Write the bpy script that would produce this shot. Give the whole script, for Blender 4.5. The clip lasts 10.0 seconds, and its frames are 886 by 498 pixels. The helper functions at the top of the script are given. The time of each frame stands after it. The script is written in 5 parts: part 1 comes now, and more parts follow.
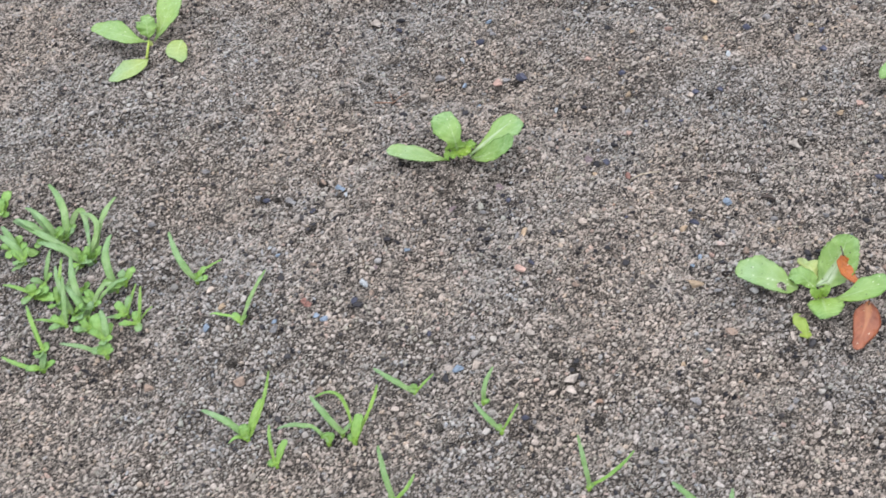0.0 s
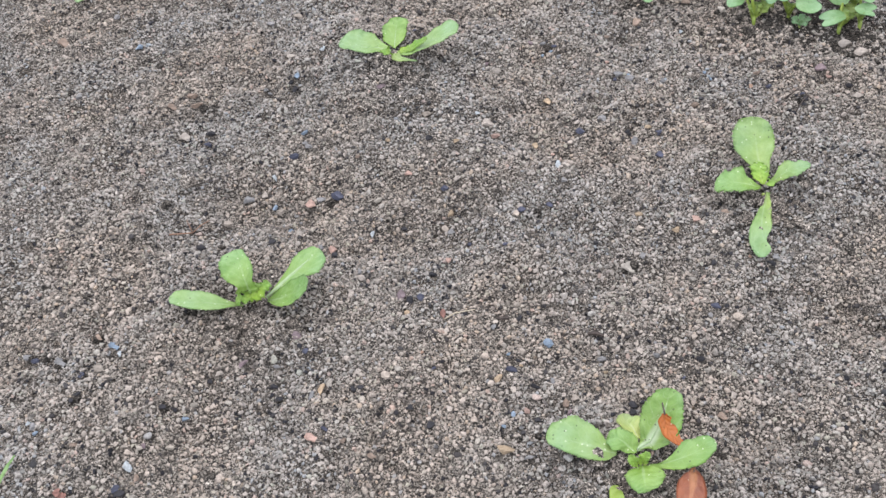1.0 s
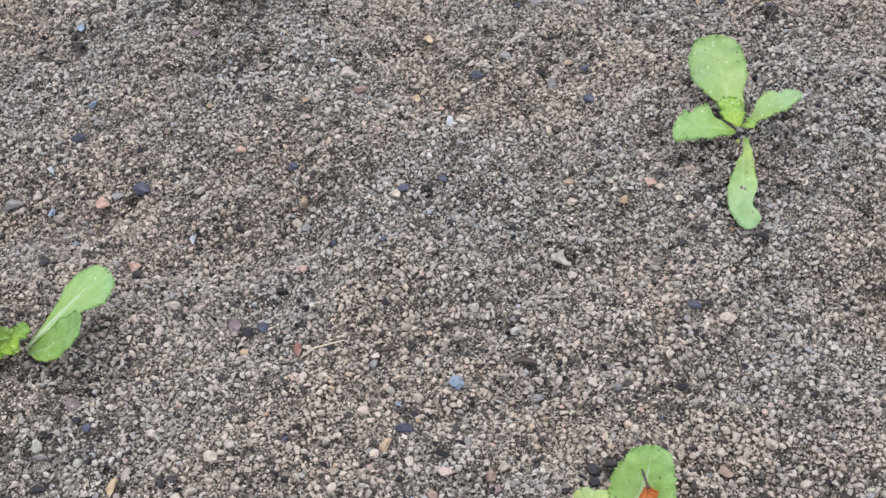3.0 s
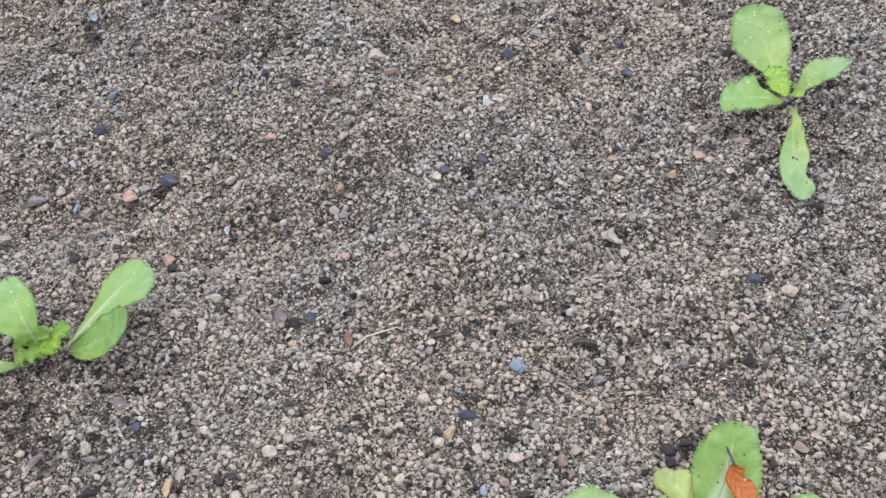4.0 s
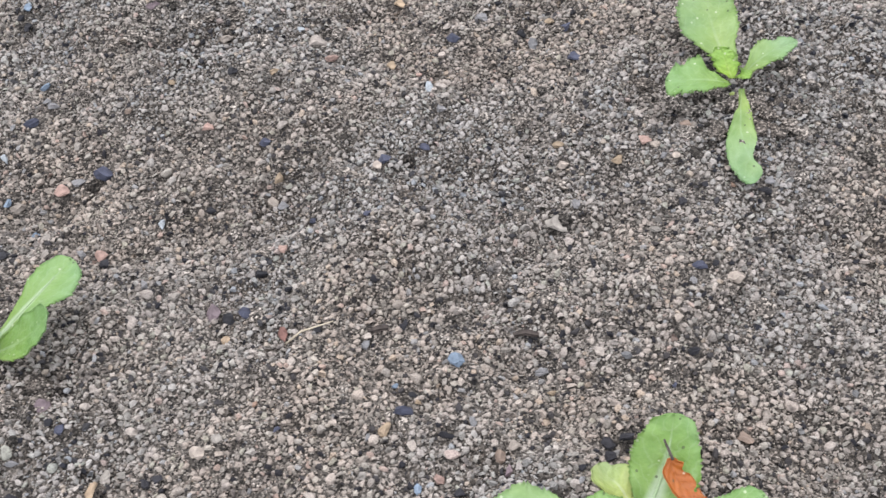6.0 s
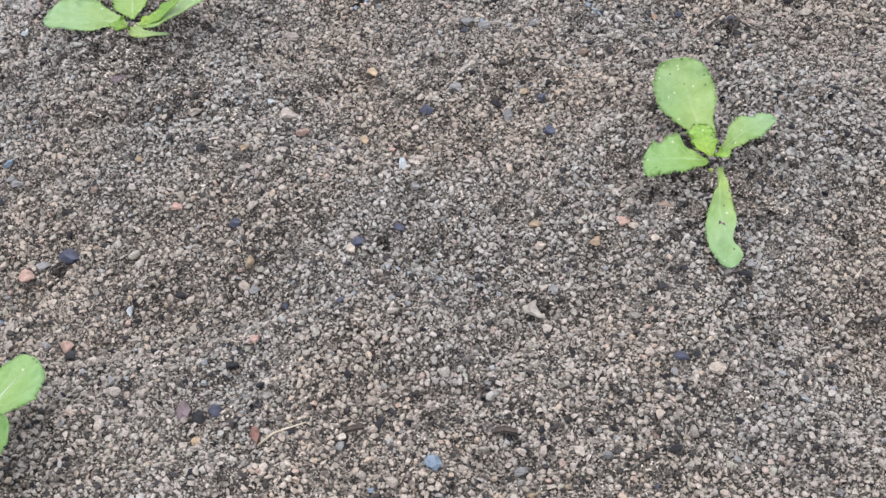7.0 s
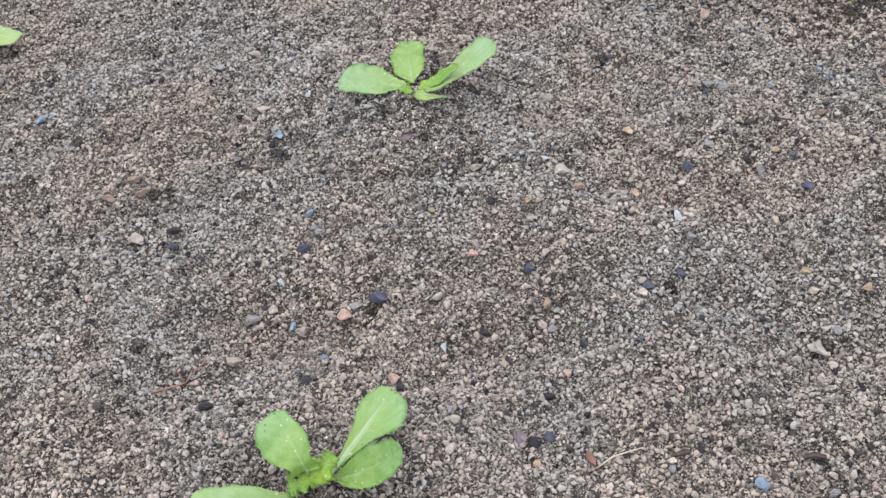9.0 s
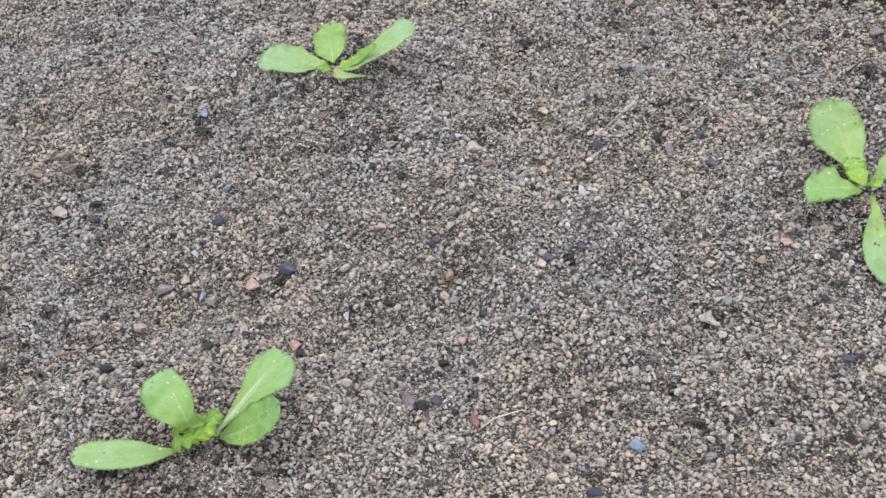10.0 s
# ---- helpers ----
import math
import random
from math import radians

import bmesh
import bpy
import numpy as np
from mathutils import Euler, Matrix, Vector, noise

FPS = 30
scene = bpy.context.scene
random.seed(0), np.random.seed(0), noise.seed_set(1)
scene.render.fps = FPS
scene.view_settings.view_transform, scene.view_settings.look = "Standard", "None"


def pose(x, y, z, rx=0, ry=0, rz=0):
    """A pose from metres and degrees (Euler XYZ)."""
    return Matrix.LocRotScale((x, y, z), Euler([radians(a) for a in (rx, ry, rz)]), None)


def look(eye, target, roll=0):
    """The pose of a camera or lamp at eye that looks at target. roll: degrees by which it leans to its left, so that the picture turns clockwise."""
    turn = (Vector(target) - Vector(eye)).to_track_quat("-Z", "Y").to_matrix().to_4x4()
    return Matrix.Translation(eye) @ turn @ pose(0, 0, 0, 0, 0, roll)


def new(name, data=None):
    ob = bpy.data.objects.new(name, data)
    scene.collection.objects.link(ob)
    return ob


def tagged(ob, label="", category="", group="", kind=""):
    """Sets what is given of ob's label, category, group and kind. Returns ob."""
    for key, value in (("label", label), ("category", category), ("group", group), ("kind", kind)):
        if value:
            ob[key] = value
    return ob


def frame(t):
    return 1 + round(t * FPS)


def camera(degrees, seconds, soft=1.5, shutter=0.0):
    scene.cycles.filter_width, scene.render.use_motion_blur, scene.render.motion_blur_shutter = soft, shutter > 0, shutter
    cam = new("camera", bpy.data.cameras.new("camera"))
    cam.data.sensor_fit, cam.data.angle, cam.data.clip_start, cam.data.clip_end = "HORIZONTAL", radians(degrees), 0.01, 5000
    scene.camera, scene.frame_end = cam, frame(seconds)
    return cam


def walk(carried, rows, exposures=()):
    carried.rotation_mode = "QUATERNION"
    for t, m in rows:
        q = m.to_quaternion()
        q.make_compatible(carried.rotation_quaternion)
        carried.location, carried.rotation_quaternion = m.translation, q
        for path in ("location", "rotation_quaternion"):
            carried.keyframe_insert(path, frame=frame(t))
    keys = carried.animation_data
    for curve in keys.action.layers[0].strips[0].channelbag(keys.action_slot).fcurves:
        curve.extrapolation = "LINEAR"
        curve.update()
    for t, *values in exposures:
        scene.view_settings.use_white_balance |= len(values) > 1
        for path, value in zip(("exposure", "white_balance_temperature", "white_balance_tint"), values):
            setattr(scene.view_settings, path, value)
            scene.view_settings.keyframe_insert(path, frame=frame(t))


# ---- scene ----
cam = camera(47.9, 10.0, soft=1.48, shutter=0.1)
PATH = [
    (0, (-0.0050, -0.5070, 0.4100), (-0.5040, 0.7120, -1.0950), -11.70),
    (0.2, (0.0187, -0.4776, 0.4129), (-0.4663, 0.7555, -1.0831), -11.67),
    (0.5, (0.0470, -0.4460, 0.4130), (-0.4200, 0.8110, -1.0700), -11.80),
    (0.7, (0.0550, -0.4286, 0.4089), (-0.3937, 0.8376, -1.0777), -11.72),
    (1, (0.0560, -0.4060, 0.3900), (-0.3640, 0.8800, -1.0840), -11.40),
    (1.2, (0.0480, -0.3878, 0.3809), (-0.3492, 0.9030, -1.0918), -11.20),
    (1.5, (0.0380, -0.3590, 0.3750), (-0.3320, 0.9310, -1.1080), -11.30),
    (1.7, (0.0331, -0.3467, 0.3660), (-0.3237, 0.9485, -1.1146), -11.31),
    (2, (0.0270, -0.3340, 0.3500), (-0.3020, 0.9620, -1.1380), -11.00),
    (2.2, (0.0267, -0.3251, 0.3341), (-0.2811, 0.9718, -1.1581), -10.74),
    (2.5, (0.0340, -0.3120, 0.3070), (-0.2470, 0.9850, -1.1900), -10.50),
    (2.7, (0.0400, -0.3040, 0.2880), (-0.2150, 0.9930, -1.2130), -10.10),
    (3.8, (0.0220, -0.2940, 0.2560), (-0.1560, 0.9990, -1.2590), -9.90),
    (4, (0.0130, -0.2950, 0.2610), (-0.1620, 0.9950, -1.2580), -10.10),
    (4.2, (0.0036, -0.2953, 0.2649), (-0.1673, 0.9890, -1.2597), -10.12),
    (4.5, (-0.0090, -0.2980, 0.2680), (-0.1820, 0.9830, -1.2590), -10.40),
    (4.7, (-0.0179, -0.2989, 0.2699), (-0.1875, 0.9789, -1.2614), -10.32),
    (5, (-0.0230, -0.2980, 0.2690), (-0.1970, 0.9750, -1.2630), -10.60),
    (5.2, (-0.0200, -0.2965, 0.2666), (-0.1927, 0.9744, -1.2683), -10.58),
    (5.5, (-0.0070, -0.2950, 0.2600), (-0.1730, 0.9790, -1.2730), -10.50),
    (5.8, (0.0134, -0.2929, 0.2541), (-0.1414, 0.9827, -1.2795), -10.21),
    (6, (0.0270, -0.2890, 0.2510), (-0.1170, 0.9890, -1.2810), -10.00),
    (6.2, (0.0390, -0.2840, 0.2500), (-0.0940, 0.9980, -1.2790), -9.80),
    (7.3, (0.0190, -0.2590, 0.2700), (-0.0850, 1.0200, -1.2650), -9.60),
    (7.5, (0.0060, -0.2610, 0.2740), (-0.1040, 1.0200, -1.2580), -9.90),
    (7.8, (-0.0095, -0.2637, 0.2800), (-0.1235, 1.0179, -1.2499), -10.01),
    (8, (-0.0170, -0.2680, 0.2840), (-0.1340, 1.0210, -1.2410), -10.10),
    (8.2, (-0.0269, -0.2716, 0.2892), (-0.1430, 1.0232, -1.2300), -9.97),
    (8.5, (-0.0430, -0.2730, 0.3030), (-0.1700, 1.0260, -1.2130), -10.30),
    (8.7, (-0.0556, -0.2747, 0.3103), (-0.1874, 1.0313, -1.2007), -10.24),
    (9, (-0.0670, -0.2800, 0.3130), (-0.2140, 1.0360, -1.1850), -10.60),
    (9.2, (-0.0677, -0.2845, 0.3108), (-0.2219, 1.0363, -1.1823), -10.62),
    (9.5, (-0.0580, -0.2930, 0.3050), (-0.2250, 1.0390, -1.1770), -10.80),
    (9.7, (-0.0451, -0.2967, 0.2994), (-0.2193, 1.0413, -1.1734), -10.84),
    (10, (-0.0230, -0.3000, 0.3000), (-0.1990, 1.0450, -1.1690), -10.80),
]
walk(cam, [(t, look(eye, target, roll)) for t, eye, target, roll in PATH],
     [(0, 0.25), (2.5, 0.19), (5.0, 0.16), (7.5, 0.19), (10, 0.19)])

# ---------------------------------------------------------------- sky and sun
SUN_TURN, SUN_UP = -25.0, 73.0          # degrees: from the far side of the bed, a little to the left
world = bpy.data.worlds.new("overcast_sky")
scene.world = world
world.use_nodes = True
wn, wl = world.node_tree.nodes, world.node_tree.links
sky = wn.new("ShaderNodeTexSky")
sky.sky_type, sky.sun_disc = "NISHITA", False
sky.sun_elevation, sky.sun_rotation = radians(SUN_UP), radians(SUN_TURN)
sky.dust_density = 4.0
cloud = wn.new("ShaderNodeMix")
cloud.data_type = "RGBA"
cloud.inputs[0].default_value = 0.8
cloud.inputs[7].default_value = (9.0, 9.1, 9.4, 1)     # an even layer of cloud over the sky
wl.new(sky.outputs[0], cloud.inputs[6])
wl.new(cloud.outputs[2], wn["Background"].inputs[0])
wn["Background"].inputs[1].default_value = 0.272
sun = new("sun", bpy.data.lights.new("sun", "SUN"))
sun.data.energy, sun.data.angle, sun.data.color = 1.2, radians(60), (1.0, 0.98, 0.95)
a, e = radians(SUN_TURN), radians(SUN_UP)
sun.matrix_world = look((3 * math.sin(a) * math.cos(e), 3 * math.cos(a) * math.cos(e), 3 * math.sin(e)), (0, 0, 0))


# ---------------------------------------------------------------- materials
def material(name, rough=0.85, spec=0.3):
    m = bpy.data.materials.new(name)
    m.use_nodes = True
    n, l = m.node_tree.nodes, m.node_tree.links
    b = n["Principled BSDF"]
    b.inputs["Roughness"].default_value = rough
    b.inputs["Specular IOR Level"].default_value = spec
    return m, n, l, b


def ramp(n, stops, mode="LINEAR"):
    r = n.new("ShaderNodeValToRGB")
    r.color_ramp.interpolation = mode
    el = r.color_ramp.elements
    while len(el) < len(stops):
        el.new(0.5)
    for k, (p, c) in zip(el, stops):
        k.position, k.color = p, (*c, 1)
    return r


def noise_node(n, l, scale, detail=4.0, rough=0.6):
    co = n.new("ShaderNodeTexCoord")
    t = n.new("ShaderNodeTexNoise")
    t.inputs["Scale"].default_value, t.inputs["Detail"].default_value, t.inputs["Roughness"].default_value = scale, detail, rough
    l.new(co.outputs["Object"], t.inputs["Vector"])
    return t


def mixed(n, l, kind, fac, a, b):
    x = n.new("ShaderNodeMix")
    x.data_type, x.blend_type = "RGBA", kind
    for sock, v in ((x.inputs[0], fac), (x.inputs[6], a), (x.inputs[7], b)):
        if isinstance(v, (int, float)):
            sock.default_value = v
        elif isinstance(v, tuple):
            sock.default_value = (*v, 1)
        else:
            l.new(v, sock)
    return x.outputs[2]


def bumped(n, l, b, height, strength, dist):
    u = n.new("ShaderNodeBump")
    u.inputs["Strength"].default_value, u.inputs["Distance"].default_value = strength, dist
    l.new(height, u.inputs["Height"])
    l.new(u.outputs[0], b.inputs["Normal"])


# Stone colours in the mix of the gravel: share of the grains, colour
GRAINS = ((0.00, (0.306, 0.273, 0.249)), (0.12, (0.321, 0.289, 0.268)), (0.23, (0.291, 0.259, 0.237)),
          (0.34, (0.301, 0.283, 0.259)), (0.43, (0.264, 0.241, 0.221)), (0.51, (0.331, 0.300, 0.275)),
          (0.575, (0.238, 0.218, 0.202)), (0.640, (0.274, 0.260, 0.246)), (0.700, (0.196, 0.184, 0.171)),
          (0.780, (0.041, 0.039, 0.042)), (0.850, (0.312, 0.263, 0.219)), (0.890, (0.232, 0.235, 0.243)),
          (0.915, (0.308, 0.244, 0.218)), (0.935, (0.264, 0.256, 0.222)), (0.967, (0.018, 0.018, 0.023)))


def gravel_material():
    m, n, l, b = material("gravel", 0.9, 0.25)
    g = n.new("ShaderNodeNewGeometry")
    r = ramp(n, GRAINS, "CONSTANT")
    l.new(g.outputs["Random Per Island"], r.inputs[0])
    fine = noise_node(n, l, 2000, 3)
    spots = ramp(n, ((0.36, (0.62, 0.6, 0.58)), (0.54, (1.03, 1.02, 1.01))))
    l.new(fine.outputs[0], spots.inputs[0])
    c = mixed(n, l, "MULTIPLY", 1.0, r.outputs[0], spots.outputs[0])
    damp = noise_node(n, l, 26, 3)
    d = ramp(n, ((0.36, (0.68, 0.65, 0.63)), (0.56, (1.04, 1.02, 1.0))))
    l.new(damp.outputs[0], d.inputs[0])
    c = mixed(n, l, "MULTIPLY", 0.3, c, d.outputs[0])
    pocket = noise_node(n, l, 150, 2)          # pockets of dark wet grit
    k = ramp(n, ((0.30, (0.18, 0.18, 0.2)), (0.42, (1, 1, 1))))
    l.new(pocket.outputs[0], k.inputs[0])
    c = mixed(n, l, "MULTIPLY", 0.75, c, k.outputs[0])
    earth = noise_node(n, l, 11, 2)
    hue = ramp(n, ((0.4, (1.03, 1.0, 0.98)), (0.6, (0.94, 1.0, 1.07))))
    l.new(earth.outputs[0], hue.inputs[0])
    c = mixed(n, l, "MULTIPLY", 1.0, c, hue.outputs[0])
    l.new(c, b.inputs["Base Color"])
    bumped(n, l, b, fine.outputs[0], 0.5, 0.0004)
    return m


def soil_material(name, pale):
    """Fine dark and light grains; pale: how dry it is; the lowest also holds painted shade."""
    m, n, l, b = material(name, 0.95, 0.2)
    big = noise_node(n, l, 30, 4)
    cells = n.new("ShaderNodeTexVoronoi")
    co = n.new("ShaderNodeTexCoord")
    cells.inputs["Scale"].default_value = 1500
    l.new(co.outputs["Object"], cells.inputs["Vector"])
    sep = n.new("ShaderNodeSeparateColor")
    l.new(cells.outputs["Color"], sep.inputs[0])
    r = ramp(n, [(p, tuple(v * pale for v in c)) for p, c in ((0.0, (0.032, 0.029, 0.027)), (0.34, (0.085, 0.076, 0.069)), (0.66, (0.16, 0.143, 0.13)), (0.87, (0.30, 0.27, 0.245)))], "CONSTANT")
    l.new(sep.outputs[0], r.inputs[0])
    d = ramp(n, ((0.35, (0.55, 0.52, 0.5)), (0.6, (1.0, 1.0, 1.0))))
    l.new(big.outputs[0], d.inputs[0])
    l.new(mixed(n, l, "MULTIPLY", 0.9, r.outputs[0], d.outputs[0]), b.inputs["Base Color"])
    inv = n.new("ShaderNodeMath")
    inv.operation = "SUBTRACT"
    inv.inputs[0].default_value = 1.0
    l.new(cells.outputs["Distance"], inv.inputs[1])
    bumped(n, l, b, inv.outputs[0], 0.9, 0.0008)
    return m


def stone_material(name, colour, rough=0.88):
    m, n, l, b = material("stone_" + name, rough, 0.25)
    oi = n.new("ShaderNodeObjectInfo")
    t = noise_node(n, l, 1.6, 5, 0.7)
    dark, light = tuple(v * 0.6 for v in colour), tuple(min(1.0, v * 1.12) for v in colour)
    r = ramp(n, ((0.35, dark), (0.62, light)))
    l.new(t.outputs[0], r.inputs[0])
    tone = ramp(n, ((0.0, (0.75, 0.75, 0.75)), (1.0, (1.15, 1.12, 1.1))))
    l.new(oi.outputs["Random"], tone.inputs[0])
    l.new(mixed(n, l, "MULTIPLY", 1.0, r.outputs[0], tone.outputs[0]), b.inputs["Base Color"])
    bumped(n, l, b, t.outputs[0], 0.7, 0.0009)
    return m


def leaf_material(name, base, young, vein, translucent=0.22, specks=True, rough=0.45, blush=0.5, ribbed=0.6, ribwide=0.11, quilt=0.45):
    """Green leaf: paler midrib and side veins in the leaf's own coordinates, blotches, tiny dark specks."""
    m, n, l, b = material(name, rough, 0.5)
    uv = n.new("ShaderNodeUVMap")
    sep = n.new("ShaderNodeSeparateXYZ")
    l.new(uv.outputs[0], sep.inputs[0])

    def math_node(op, a, c=None):
        k = n.new("ShaderNodeMath")
        k.operation = op
        for sock, v in zip(k.inputs, (a, c)):
            if v is not None:
                if isinstance(v, (int, float)):
                    sock.default_value = v
                else:
                    l.new(v, sock)
        return k.outputs[0]
    side = math_node("ABSOLUTE", math_node("SUBTRACT", sep.outputs[1], 0.5))
    sway = noise_node(n, l, 170, 2)
    along = math_node("SUBTRACT", math_node("MULTIPLY", sep.outputs[0], 5.0), math_node("MULTIPLY", side, 4.5))
    along = math_node("ADD", along, math_node("MULTIPLY", sway.outputs[0], 2.6))
    near = math_node("ABSOLUTE", math_node("SUBTRACT", math_node("FRACT", along), 0.5))
    tone = noise_node(n, l, 110, 5, 0.65)
    t = ramp(n, ((0.35, base), (0.65, young)))
    l.new(tone.outputs[0], t.inputs[0])
    patch = noise_node(n, l, 46, 2)
    lit = ramp(n, ((0.42, (0, 0, 0)), (0.68, (1, 1, 1))))
    l.new(patch.outputs[0], lit.inputs[0])
    c = mixed(n, l, "MULTIPLY", math_node("MULTIPLY", lit.outputs[0], blush), t.outputs[0], (1.22, 1.08, 0.5))
    grown = ramp(n, ((0.1, (1.12, 1.02, 0.4)), (0.5, (1.0, 1.0, 0.95)), (0.95, (0.94, 1.02, 1.5))))     # cooler towards the tip
    l.new(sep.outputs[0], grown.inputs[0])
    c = mixed(n, l, "MULTIPLY", blush, c, grown.outputs[0])
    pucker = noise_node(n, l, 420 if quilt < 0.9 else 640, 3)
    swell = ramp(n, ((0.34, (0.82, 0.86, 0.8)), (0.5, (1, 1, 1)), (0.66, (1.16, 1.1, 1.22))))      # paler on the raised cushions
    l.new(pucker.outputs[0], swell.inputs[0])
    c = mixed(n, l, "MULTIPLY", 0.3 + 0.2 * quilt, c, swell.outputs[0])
    veins = ramp(n, ((0.0, (1, 1, 1)), (0.12, (0, 0, 0))))
    l.new(near, veins.inputs[0])
    c = mixed(n, l, "MIX", math_node("MULTIPLY", veins.outputs[0], 0.11), c, vein)
    # the midrib: broad and pale at the foot, running out towards the tip
    left_over = math_node("POWER", math_node("SUBTRACT", 1.0, sep.outputs[0]), 2.0)
    broad = math_node("ADD", math_node("MULTIPLY", left_over, ribwide), 0.012)
    rib = math_node("MAXIMUM", math_node("SUBTRACT", 1.0, math_node("DIVIDE", side, broad)), 0.0)
    rib = math_node("MULTIPLY", math_node("MINIMUM", math_node("MULTIPLY", rib, 1.6), 1.0), math_node("MULTIPLY", math_node("SUBTRACT", 1.0, sep.outputs[0]), ribbed))
    c = mixed(n, l, "MIX", rib, c, vein)
    if specks:
        v = n.new("ShaderNodeTexVoronoi")
        co = n.new("ShaderNodeTexCoord")
        v.inputs["Scale"].default_value = 420
        l.new(co.outputs["Object"], v.inputs["Vector"])
        pick = n.new("ShaderNodeSeparateColor")
        l.new(v.outputs["Color"], pick.inputs[0])
        spread = noise_node(n, l, 75, 1)
        few = math_node("GREATER_THAN", math_node("ADD", pick.outputs[0], math_node("MULTIPLY", spread.outputs[0], 0.6)), 1.16)
        dot = math_node("LESS_THAN", v.outputs["Distance"], 0.17)
        c = mixed(n, l, "MIX", math_node("MULTIPLY", math_node("MULTIPLY", few, dot), 0.7), c, (0.035, 0.04, 0.015))
        # pale dots: the bright glints of tiny water drops, painted into the colour
        grit = math_node("MULTIPLY", math_node("LESS_THAN", pick.outputs[0], 0.26), math_node("LESS_THAN", v.outputs["Distance"], 0.17))
        c = mixed(n, l, "MIX", math_node("MULTIPLY", grit, 0.38), c, (0.6, 0.62, 0.5))
    l.new(c, b.inputs["Base Color"])
    tr = n.new("ShaderNodeBsdfTranslucent")
    l.new(mixed(n, l, "MULTIPLY", 1.0, c, (1.0, 1.05, 0.75)), tr.inputs["Color"])
    mx = n.new("ShaderNodeMixShader")
    mx.inputs[0].default_value = translucent
    l.new(b.outputs[0], mx.inputs[1])
    l.new(tr.outputs[0], mx.inputs[2])
    l.new(mx.outputs[0], n["Material Output"].inputs[0])
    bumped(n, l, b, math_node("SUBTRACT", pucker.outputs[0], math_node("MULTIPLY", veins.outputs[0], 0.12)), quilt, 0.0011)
    return m


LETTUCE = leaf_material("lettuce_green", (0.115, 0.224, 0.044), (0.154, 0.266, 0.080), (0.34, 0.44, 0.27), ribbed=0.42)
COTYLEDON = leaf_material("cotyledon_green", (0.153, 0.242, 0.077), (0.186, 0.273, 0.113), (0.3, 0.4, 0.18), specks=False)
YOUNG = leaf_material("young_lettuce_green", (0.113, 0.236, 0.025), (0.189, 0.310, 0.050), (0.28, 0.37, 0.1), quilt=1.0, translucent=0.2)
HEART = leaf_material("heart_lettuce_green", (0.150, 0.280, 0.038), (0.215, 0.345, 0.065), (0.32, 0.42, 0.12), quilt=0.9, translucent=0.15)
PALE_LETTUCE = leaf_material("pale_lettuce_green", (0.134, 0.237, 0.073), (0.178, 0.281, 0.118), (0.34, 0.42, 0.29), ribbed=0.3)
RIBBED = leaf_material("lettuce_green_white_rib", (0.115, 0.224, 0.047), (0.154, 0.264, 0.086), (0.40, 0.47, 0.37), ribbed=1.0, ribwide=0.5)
PALE_SEED = leaf_material("pale_seed_leaf", (0.25, 0.325, 0.10), (0.31, 0.375, 0.15), (0.42, 0.46, 0.33), specks=False)
YELLOWED = leaf_material("yellowed_green", (0.149, 0.229, 0.027), (0.195, 0.268, 0.045), (0.26, 0.33, 0.09), specks=False, blush=0.3)
GRASS = leaf_material("grass_green", (0.118, 0.232, 0.072), (0.185, 0.298, 0.14), (0.26, 0.36, 0.2), specks=False, blush=0.3, ribbed=0.2)
SPROUT = leaf_material("sprout_green", (0.13, 0.27, 0.05), (0.185, 0.325, 0.085), (0.24, 0.34, 0.09), specks=False, ribbed=0.2)
BRASSICA = leaf_material("brassica_green", (0.116, 0.234, 0.096), (0.168, 0.288, 0.153), (0.28, 0.4, 0.25), specks=False, blush=0.2, rough=0.4, ribbed=0.25)
FRILL = leaf_material("frilled_green", (0.140, 0.224, 0.045), (0.205, 0.277, 0.077), (0.3, 0.37, 0.16), specks=False)
STEM = leaf_material("pale_stem", (0.27, 0.36, 0.14), (0.33, 0.42, 0.2), (0.4, 0.46, 0.28), specks=False, translucent=0.15)
STALK = leaf_material("yellow_green_stalk", (0.15, 0.225, 0.05), (0.21, 0.3, 0.09), (0.3, 0.36, 0.14), specks=False, translucent=0.15)
RIB = leaf_material("pale_rib", (0.22, 0.315, 0.15), (0.28, 0.375, 0.22), (0.36, 0.43, 0.33), specks=False, translucent=0.1, blush=0.0)
DEAD_ORANGE = leaf_material("dead_leaf_orange", (0.27, 0.068, 0.010), (0.37, 0.115, 0.016), (0.31, 0.09, 0.016), translucent=0.15, specks=True, blush=0.0)
DEAD_RUST = leaf_material("dead_leaf_rust", (0.135, 0.034, 0.014), (0.205, 0.06, 0.024), (0.36, 0.16, 0.07), translucent=0.1, specks=True, blush=0.0, ribbed=0.9, ribwide=0.45)


def wood_material(name, dark, light):
    m, n, l, b = material(name, 0.85, 0.2)
    t = noise_node(n, l, 500, 5)
    r = ramp(n, ((0.3, dark), (0.7, light)))
    l.new(t.outputs[0], r.inputs[0])
    l.new(r.outputs[0], b.inputs["Base Color"])
    bumped(n, l, b, t.outputs[0], 0.6, 0.0005)
    return m


